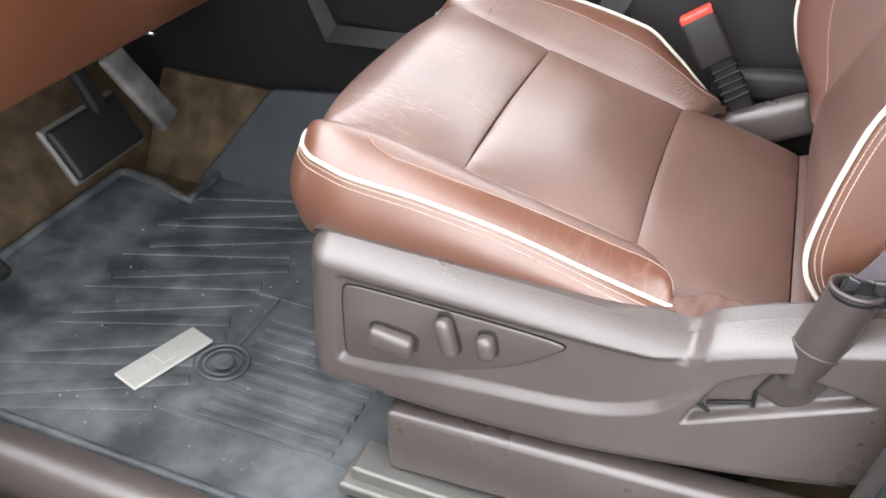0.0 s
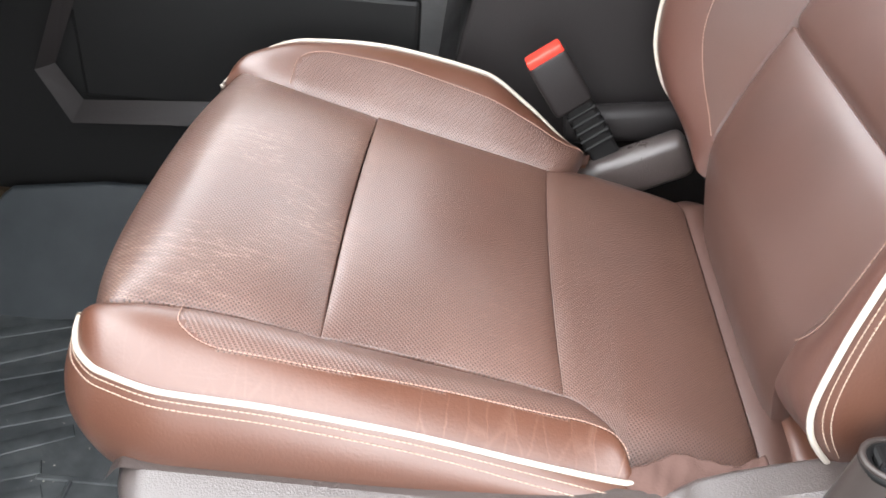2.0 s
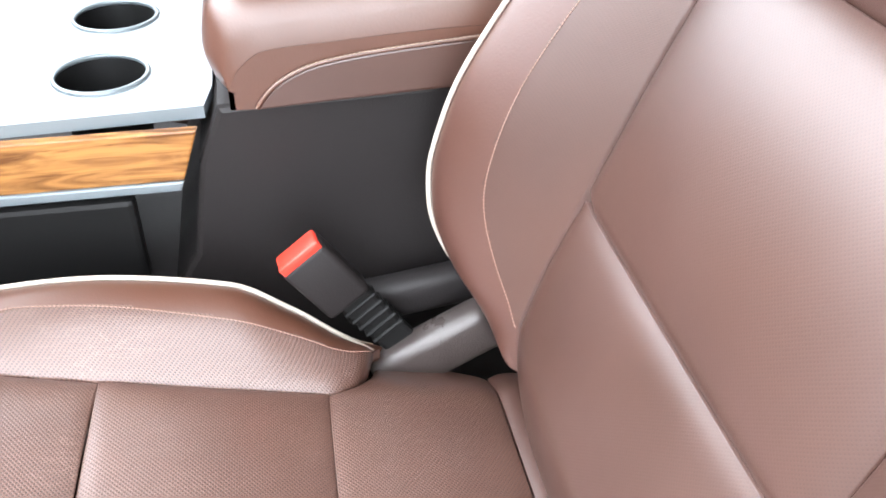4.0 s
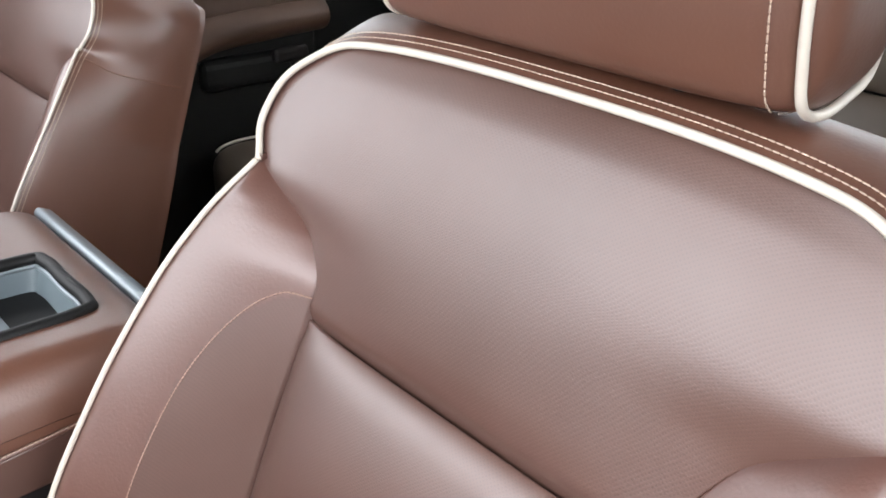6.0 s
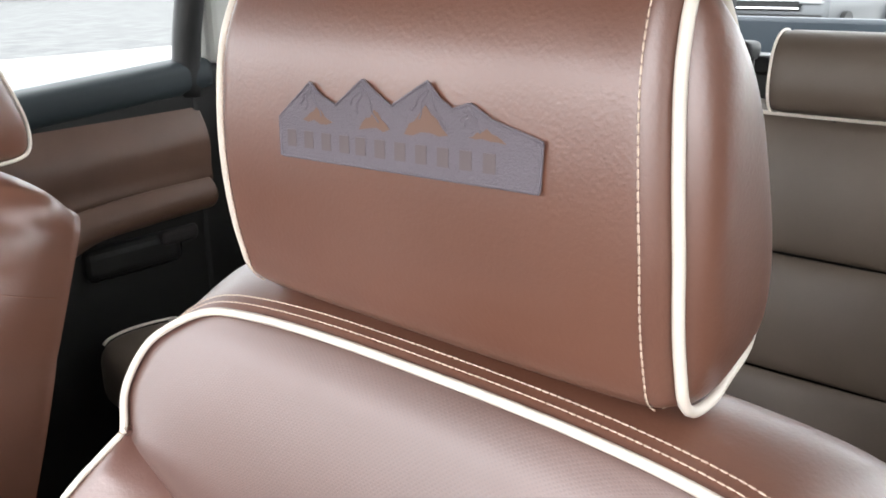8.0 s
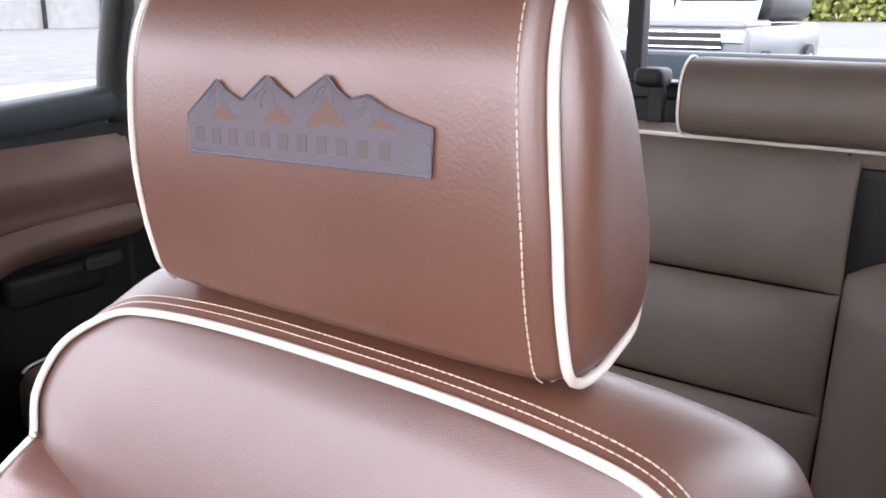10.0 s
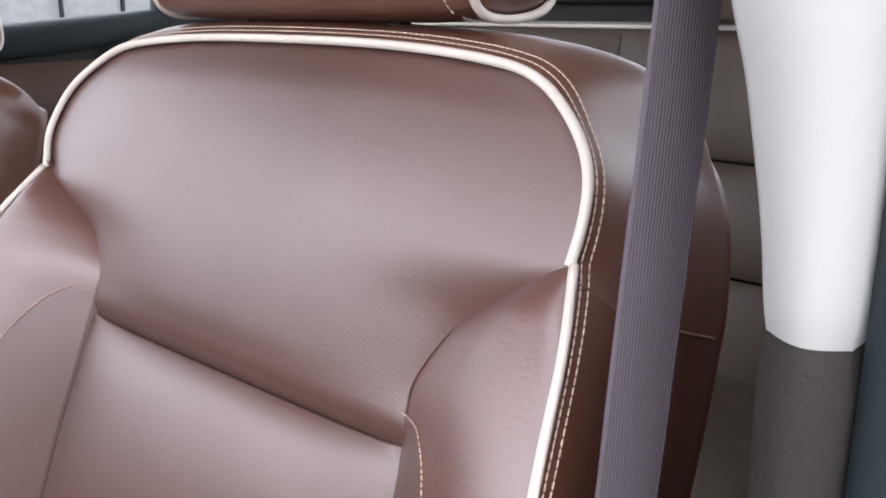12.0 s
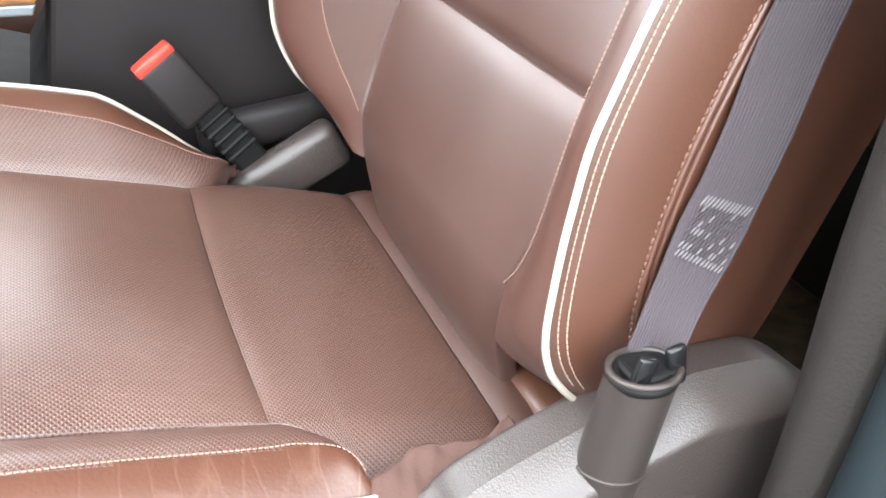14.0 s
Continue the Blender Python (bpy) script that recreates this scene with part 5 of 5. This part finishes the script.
part("arm", block((0.02, 0.025, 0.25), (-0.57, 0.42, 0.37), 0.006, 2, Matrix.Rotation(radians(-20), 4, "Y")), BLACK, gas)
rest = thing("foot_rest", "black rubber foot rest", "foot rest")
part("pad", block((0.02, 0.10, 0.13), (-0.50, 0.02, 0.13), 0.008, 2, Matrix.Rotation(radians(-45), 4, "Y")), BLACK, rest)

# ---- centre console ----
con = thing("centre_console", "dark centre console with brown leather armrest lid", "console")
Y0, Y1 = 0.598, 0.965


body_side = [(-0.70, 0.02), (0.64, 0.02), (0.66, 0.30), (0.645, 0.54), (0.60, 0.565), (0.33, 0.556), (0.295, 0.555), (0.272, 0.50), (0.255, 0.40), (0.23, 0.36), (-0.05, 0.44), (-0.70, 0.62)]
part("console_body", prism(body_side, Y1 - Y0 - 0.02, lambda p, q, d: (p, Y1 - 0.01 - d, q), 0.006), DARK, con, "dark grained plastic body")
# front panel of the console; its black stands in for the shade below the dash
front_side = [(-0.70, 0.03), (0.222, 0.03), (0.222, 0.352), (-0.05, 0.43), (-0.70, 0.61)]
part("front_side_panel", prism(front_side, 0.005, lambda p, q, d: (p, 0.610 - d, q), 0.001), BLACK, con, "plastic side panel below the dash, blackened for the shade there")


def lid_fn(a, b):
    """Across the lid (a) and from the front over the top to the back (b)."""
    y = Y0 + (Y1 - Y0) * a
    prof = open_curve([(0.318, 0.556), (0.297, 0.575), (0.289, 0.605), (0.297, 0.64), (0.325, 0.658), (0.40, 0.664), (0.52, 0.670), (0.60, 0.668), (0.632, 0.655), (0.640, 0.63)], 80)
    i = b * 79
    k = np.arange(80)
    x, z = np.interp(i, k, prof[:, 0]), np.interp(i, k, prof[:, 1])
    side_ = np.abs(2 * a - 1)
    roll = np.clip((side_ - 0.80) / 0.20, 0, 1)
    z2 = z - 0.05 * (1 - np.sqrt(np.clip(1 - roll ** 2, 0, 1))) * ease((z - 0.56) / 0.08)
    x2 = x + 0.018 * roll ** 2 * ease((0.36 - x) / 0.06)
    return x2, y, z2


LID = sheet("armrest_lid", lid_fn, 70, 90, LEATHER, con, "smooth brown leather lid", seams=(0, 0, 0, 0), groove=0, close=0.55)
side_line = open_curve([(0.330, 0.556), (0.337, 0.566), (0.352, 0.580), (0.385, 0.594), (0.44, 0.602), (0.53, 0.609), (0.63, 0.614)], 60)
for y, d in ((Y0 - 0.001, 1), (Y1 + 0.001, -1)):
    pan = [(x, z) for x, z in side_line] + [(0.64, 0.60), (0.635, 0.572), (0.50, 0.565)]
    part("lid_side_panel", prism(pan, 0.006, lambda p, q, dd, y=y, d=d: (p, y + d * (0.004 - dd), q), 0.002), LEATHER_PERF, con, "ribbed brown leather insert")
    tube("lid_welt", [(x, y - d * 0.002, z + 0.002) for x, z in side_line], 0.0022, LEATHER, con)
    stitching("lid_stitching", np.array([(x, y - d * 0.0035, z + 0.004) for x, z in side_line]), THREAD, con)


def lid_skirt(a, b):
    x, y, z = lid_fn(np.zeros_like(a), 0.08 + 0.9 * a)
    zb = np.interp(x, [0.30, 0.33, 0.64], [0.557, 0.556, 0.57])
    return x, Y0 - 0.0005 + 0 * a, zb + (z - zb) * b


sheet("lid_side", lid_skirt, 50, 10, LEATHER, con, seams=(0, 0, 0, 0), groove=0, face=(0, -1, 0))
part("lid_hinge_trim", block((0.020, 0.34, 0.012), (0.647, YC, 0.648), 0.005, 3, Matrix.Rotation(radians(28), 4, "Y")), DECK, con, "satin silver trim strip", True)
part("console_rear", block((0.06, 0.34, 0.56), (0.66, YC, 0.33), 0.03, 4), DARK, con, "", True)
tray = thing("lid_tray", "", "")
tray.parent = con
tx0, tx1, ty0, ty1, tz = 0.355, 0.592, 0.668, 0.800, 0.668
hole = closed_curve([(tx0, ty0 + 0.012), (tx0 + 0.012, ty0), ((tx0 + tx1) / 2, ty0), (tx1 - 0.016, ty0), (tx1, ty0 + 0.016), (tx1, (ty0 + ty1) / 2), (tx1, ty1 - 0.016), (tx1 - 0.016, ty1),
                     ((tx0 + tx1) / 2, ty1), (tx0 + 0.012, ty1), (tx0, ty1 - 0.012), (tx0, (ty0 + ty1) / 2)], 84)
bm = bmesh.new()
bm.from_mesh(LID.data)
gone = []
for f in bm.faces:
    c = f.calc_center_median()
    if tx0 + 0.002 < c.x < tx1 - 0.002 and ty0 + 0.002 < c.y < ty1 - 0.002 and c.z > 0.6:
        gone.append(f)
bmesh.ops.delete(bm, geom=gone, context="FACES")
bm.to_mesh(LID.data)
bm.free()
tube("tray_rim", [(x, y, tz + 0.001) for x, y in hole], 0.0065, BLACK, tray, "black rounded tray rim", 10, True)
tube("tray_bead", [(x, y, tz - 0.005) for x, y in (hole - hole.mean(0)) * 0.955 + hole.mean(0)], 0.0025, DECK, tray, "silver bead inside the rim", 8, True)


def tray_wall(a, b):
    i = b * len(hole)
    k = np.arange(len(hole) + 1)
    cl = np.vstack([hole, hole[:1]]) - hole.mean(0)
    x, y = np.interp(i, k, cl[:, 0]), np.interp(i, k, cl[:, 1])
    g = 0.97 - 0.08 * a
    return hole.mean(0)[0] + x * g, hole.mean(0)[1] + y * g, tz - 0.002 - 0.030 * a


sheet("tray_wall", tray_wall, 6, 90, INSERT, tray, "blue-grey tray side", seams=(0, 0, 0, 0), groove=0, face=(0, 0, 1), close=0)
part("tray_floor", block((tx1 - tx0 - 0.01, ty1 - ty0 - 0.008, 0.003), ((tx0 + tx1) / 2, (ty0 + ty1) / 2, tz - 0.031), 0.001, 1), BLACK, tray, "black tray floor")
for k in range(10):
    part("tray_rib", block((0.011, 0.085, 0.006), (tx0 + 0.026 + 0.0165 * k, (ty0 + ty1) / 2, tz - 0.027), 0.002, 2), INSERT, tray, "ribbed blue-grey tray insert", True)

deck = thing("cup_deck", "", "")
deck.parent = con
dk = [(-0.10, 0.598), (0.283, 0.620), (0.290, 0.66), (0.290, 0.92), (0.283, 0.955), (-0.10, 0.97)]
cups = (0.700, 0.845)
turn = np.linspace(0, 2 * np.pi, 48, endpoint=False)
bm = bmesh.new()
loops = [dk] + [[(0.188 + 0.042 * math.cos(g), cy + 0.042 * math.sin(g)) for g in turn] for cy in cups]
rims = []
for loop in loops:
    vs = [bm.verts.new((p, q, 0.552)) for p, q in loop]
    rims += [bm.edges.new((vs[k], vs[(k + 1) % len(vs)])) for k in range(len(vs))]
bmesh.ops.triangle_fill(bm, edges=rims, use_beauty=True)
down = bmesh.ops.extrude_face_region(bm, geom=bm.faces[:])
for v in down["geom"]:
    if isinstance(v, bmesh.types.BMVert):
        v.co.z -= 0.012
bmesh.ops.recalc_face_normals(bm, faces=bm.faces[:])
part("deck_plate", bm, DECK, deck, "satin silver cup holder deck")
for cy in cups:
    ring = np.stack([0.188 + 0.043 * np.cos(turn), cy + 0.043 * np.sin(turn), 0.5525 + 0 * turn], 1)
    tube("cup_rim", ring, 0.0025, DECK, deck, "", 8, True)
    sheet("cup_well", lambda a, b, cy=cy: (0.188 + (0.0418 - 0.006 * a) * np.cos(2 * np.pi * b), cy + (0.0418 - 0.006 * a) * np.sin(2 * np.pi * b), 0.550 - 0.085 * a), 6, 49, BLACK, deck, "black cup holder well",
          seams=(0, 0, 0, 0), groove=0, close=0, face=(0, 0, 1))
    cup = bmesh.new()
    bmesh.ops.create_cone(cup, cap_ends=True, segments=48, radius1=0.036, radius2=0.036, depth=0.003, matrix=Matrix.Translation((0.188, cy, 0.4665)))
    part("cup_floor", cup, BLACK, deck, "black cup holder floor")
part("wood_trim", prism([(-0.10, 0.490), (0.258, 0.490), (0.276, 0.540), (-0.10, 0.540)], 0.008, lambda p, q, d: (p, 0.606 - d, q), 0.002), WOOD, con, "glossy wood-grain trim")
part("trim_strip", prism([(-0.10, 0.480), (0.254, 0.480), (0.258, 0.490), (-0.10, 0.490)], 0.010, lambda p, q, d: (p, 0.606 - d, q), 0.002), DECK, con, "satin silver strip")
rim_out = [(-0.187, 0.510), (-0.255, 0.356), (-0.221, 0.287), (0.17, 0.312)]
rim_in = [(-0.167, 0.510), (-0.238, 0.357), (-0.211, 0.310), (0.17, 0.338)]
verts = [(p, 0.577, q) for p, q in rim_out] + [(p, 0.598, q) for p, q in rim_in] + [(p, 0.604, q - 0.004) for p, q in rim_out]
faces = [(k, k + 1, k + 5, k + 4) for k in range(3)] + [(k + 8, k + 9, k + 1, k) for k in range(3)]
mesh_part("cubby_frame", verts, faces, DARK, con, "dark angular frame round the pocket", False)
part("cubby_pocket", block((0.42, 0.02, 0.16), (0.0, 0.611, 0.392), 0.006, 2), BLACK, con, "black side pocket")

# ---- rear bench ----
rear = thing("rear_bench", "brown leather rear bench seat with cream piping", "rear seat")


def rear_x(z):
    return 1.60 + (z - 0.4) * 0.17


def rear_panel(y0, y1, z0, z1, puff=0.012):
    def fn(a, v):
        b = 2 * v - 1
        z = z0 + (z1 - z0) * a
        y = y0 + (y1 - y0) * v
        return rear_x(z) - puff * (1 - b ** 4) * np.sin(np.pi * a) ** 0.7, y, z
    return fn


for y0, y1 in ((0.213, 0.605), (0.605, 0.965), (0.965, 1.357)):
    for z0, z1 in ((0.36, 0.557), (0.557, 0.730), (0.730, 0.925)):
        sheet("rear_back_panel", rear_panel(y0, y1, z0, z1), 26, 30, LEATHER_REAR_SHADED, rear, face=(-1, 0, 0), tuck=0.02, reach=0.010, groove=0.004)


def rear_bolster(y_in, y_out):
    def fn(a, b):
        z = 0.36 + 0.565 * a
        w = ease((a - 0.62) / 0.14)
        yi = y_in + (y_out - y_in) * 0.55 * ease((a - 0.70) / 0.1)
        y = yi + (y_out - yi) * b
        return rear_x(z) - 0.035 * np.sin(np.pi * np.clip(b * 0.75 + 0.02, 0, 1)) * (1 - 0.6 * w) + 0.06 * ease((b - 0.7) / 0.3), y, z
    return fn


for yi, yo in ((0.212, 0.06), (1.358, 1.51)):
    sheet("rear_bolster", rear_bolster(yi, yo), 50, 26, LEATHER_REAR_SHADED, rear, face=(-1, 0, 0), tuck=0.02, groove=0.004, reach=0.01)
sheet("rear_back_top", lambda a, b: (1.69 + 0.13 * a, 0.06 + 1.45 * b, 0.926 + 0.008 * np.sin(np.pi * a)), 12, 40, LEATHER_REAR_SHADED, rear, tuck=0.02, groove=0.003)
tube("rear_piping", [(1.688, 0.06 + 1.45 * k / 30, 0.927) for k in range(31)], 0.0032, PIPING, rear, "cream piping")
part("rear_core", block((0.10, 1.40, 0.54), (1.75, 0.785, 0.64), 0.02), BLACK, rear)


def rear_cushion(y0, y1):
    def fn(a, v):
        b = 2 * v - 1
        prof = open_curve([(1.17, 0.30), (1.125, 0.36), (1.125, 0.42), (1.15, 0.452), (1.20, 0.458), (1.40, 0.435), (1.61, 0.405)], 60)
        i = a * 59
        k = np.arange(60)
        x, z = np.interp(i, k, prof[:, 0]), np.interp(i, k, prof[:, 1])
        return x + 0.03 * np.abs(b) ** 5 * (x < 1.3), y0 + (y1 - y0) * v, z + 0.01 * (1 - b ** 4)
    return fn


for y0, y1 in ((0.05, 0.60), (0.605, 0.965), (0.97, 1.52)):
    f = rear_cushion(y0, y1)
    sheet("rear_cushion", f, 44, 36, LEATHER_REAR_SHADED, rear, tuck=0.03, groove=0.006, reach=0.012)
    for v in (0.01, 0.99):
        a = np.linspace(0.25, 0.98, 60)
        tube("rear_cushion_piping", np.stack(np.broadcast_arrays(*f(a, np.full_like(a, v))), -1) + (0, 0, 0.002), 0.003, PIPING, rear, "cream piping")
part("rear_base", block((0.44, 1.40, 0.30), (1.42, 0.785, 0.20), 0.03), BLACK, rear)

rh = thing("rear_headrest", "brown leather rear headrest with cream end piping", "headrest")
rp = closed_curve([(1.645, 0.940), (1.632, 0.972), (1.640, 1.02), (1.665, 1.043), (1.70, 1.04), (1.72, 1.00), (1.715, 0.950), (1.68, 0.933)], 48)


def rh_fn(a, v):
    k = np.arange(len(rp) + 1)
    cl = np.vstack([rp, rp[:1]])
    return np.interp(v * len(rp), k, cl[:, 0]), 0.152 + 0.304 * a, np.interp(v * len(rp), k, cl[:, 1])


rc = rp.mean(0)
sheet("pad", rh_fn, 24, 60, LEATHER_REAR_SHADED, rh, face=(rc[0], 0.35, rc[1], 1), seams=(1, 1, 0, 0), groove=0.003)
for a, d in ((0.0, -1), (1.0, 1)):
    sheet("end_panel", lambda r, v, a=a, d=d: (rc[0] + (rh_fn(a + 0 * v, v)[0] - rc[0]) * r, 0.152 + 0.304 * a + d * 0.01 * (1 - r * r), rc[1] + (rh_fn(a + 0 * v, v)[2] - rc[1]) * r), 12, 50, LEATHER_REAR_SHADED, rh, face=(0, d, 0), seams=(0, 0, 0, 0), groove=0)
    v = np.linspace(0, 1, 60, endpoint=False)
    tube("end_piping", np.stack(np.broadcast_arrays(*rh_fn(np.full_like(v, a), v)), -1), 0.002, PIPING, rh, "cream piping", closed=True)
for y in (0.23, 0.38):
    tube("post", [(1.70, y, 0.90), (1.69, y, 0.955)], 0.006, BLACK, rh)
ret = thing("rear_belt_retractor", "black rear belt loop beside the window", "belt guide")
part("case", block((0.05, 0.05, 0.03), (1.77, 0.555, 1.005), 0.01, 3), BLACK, ret, "", True)
part("loop", block((0.012, 0.03, 0.075), (1.765, 0.545, 0.965), 0.004, 2), BLACK, ret, "black belt loop")

# ---- outside ----
bed = thing("truck_bed", "dark blue-grey pickup bed behind the cab", "truck bed")
part("tailgate", block((0.06, 1.75, 0.60), (3.60, YC, 0.655), 0.015), BED, bed, "blue-grey tailgate")
part("bed_side", block((1.66, 0.08, 0.56), (2.74, -0.10, 0.64), 0.015), BED, bed)
part("bed_side", block((1.66, 0.08, 0.56), (2.74, 1.67, 0.64), 0.015), BED, bed)
part("bed_floor", block((1.66, 1.69, 0.04), (2.74, YC, 0.36), 0.005), BED, bed)
for k in range(3):
    part("tailgate_rib", block((0.02, 1.5, 0.03), (3.562, YC, 0.55 + 0.12 * k), 0.008), BED, bed)
structure("pavement", block((60, 17, 0.10), (10, 10.8, -0.66), 0.02), CONCRETE, "pale concrete pavement")
fence = thing("fence", "pale boundary wall with dark posts", "fence")
part("wall", block((120, 0.2, 3.6), (30, 66, 1.0), 0.02), CONCRETE, fence, "pale painted wall")
for k in range(12):
    part("post", block((0.25, 0.25, 4.2), (8 + 5.0 * k, 65.6, 1.2), 0.01), BLACK, fence)

suv = thing("parked_car", "silver-grey parked car with chrome grille facing the truck", "car", at=(0, 0, 0))
sm = Matrix.Translation((16.65, 6.4, -0.61)) @ Matrix.Rotation(radians(2), 4, "Z") @ Matrix.Scale(1.2, 4)


def sp(name, size, c, r, m, label="", steps=3, parent=None):
    return part(name, on_frame(block(size, c, r, steps), sm), m, parent or suv, label, True)


sp("body", (4.9, 2.0, 0.75), (2.5, 0, 0.75), 0.12, SILVER)
sp("bonnet", (1.5, 1.85, 0.16), (0.85, 0, 1.14), 0.07, SILVER)
sp("cabin", (3.2, 1.7, 0.62), (3.2, 0, 1.48), 0.22, BLACK, "dark glazed cabin")
sp("roof", (2.6, 1.5, 0.08), (3.3, 0, 1.80), 0.04, SILVER)
part("windscreen", on_frame(block((0.03, 1.45, 0.68), (1.58, 0, 1.46), 0.01, 2, Matrix.Rotation(radians(38), 4, "Y")), sm), WINDSCREEN, suv, "pale teal windscreen")
sp("bumper", (0.20, 1.98, 0.34), (0.0, 0, 0.56), 0.08, BLACK, "black lower bumper")
gr = sp("grille", (0.06, 1.25, 0.30), (0.0, 0, 0.93), 0.03, BLACK, "black grille")
for z in (0.82, 0.94, 1.05):
    sp("grille_bar", (0.05, 1.25, 0.035), (-0.03, 0, z), 0.012, CHROME, "chrome bar", 2, gr)
for y in (-0.78, 0.78):
    sp("headlight", (0.14, 0.36, 0.20), (0.0, y, 0.98), 0.05, CHROME, "bright headlight")
for x in (0.95, 3.9):
    for y in (-0.95, 0.95):
        wh = bmesh.new()
        bmesh.ops.create_cone(wh, cap_ends=True, segments=28, radius1=0.38, radius2=0.38, depth=0.24, matrix=sm @ Matrix.Translation((x, y, 0.38)) @ Matrix.Rotation(radians(90), 4, "X"))
        tyre = part("wheel", wh, BLACK, suv, "black tyre")
        rm = bmesh.new()
        bmesh.ops.create_cone(rm, cap_ends=True, segments=20, radius1=0.24, radius2=0.22, depth=0.26, matrix=sm @ Matrix.Translation((x, y, 0.38)) @ Matrix.Rotation(radians(90), 4, "X"))
        part("rim", rm, CHROME, tyre, "silver rim")

bush = thing("hedge", "yellow-green hedge beyond the parked cars", "hedge", kind="stuff")
rng = random.Random(4)
verts, faces = [], []
for k in range(5000):
    c = Vector((120 + rng.uniform(-4, 4), rng.uniform(18, 34), -0.7 + 7.5 * rng.random() ** 0.9))
    q = Euler((rng.uniform(0, 6.3), rng.uniform(0, 6.3), rng.uniform(0, 6.3))).to_matrix()
    o = len(verts)
    verts += [c + q @ Vector(v) * rng.uniform(0.5, 1.1) for v in ((-0.5, 0, 0), (0, 0.5, 0.1), (0.5, 0, 0), (0, -0.5, 0.1))]
    faces.append((o, o + 1, o + 2, o + 3))
mesh_part("leaves", verts, faces, LEAVES, bush, smooth=False)
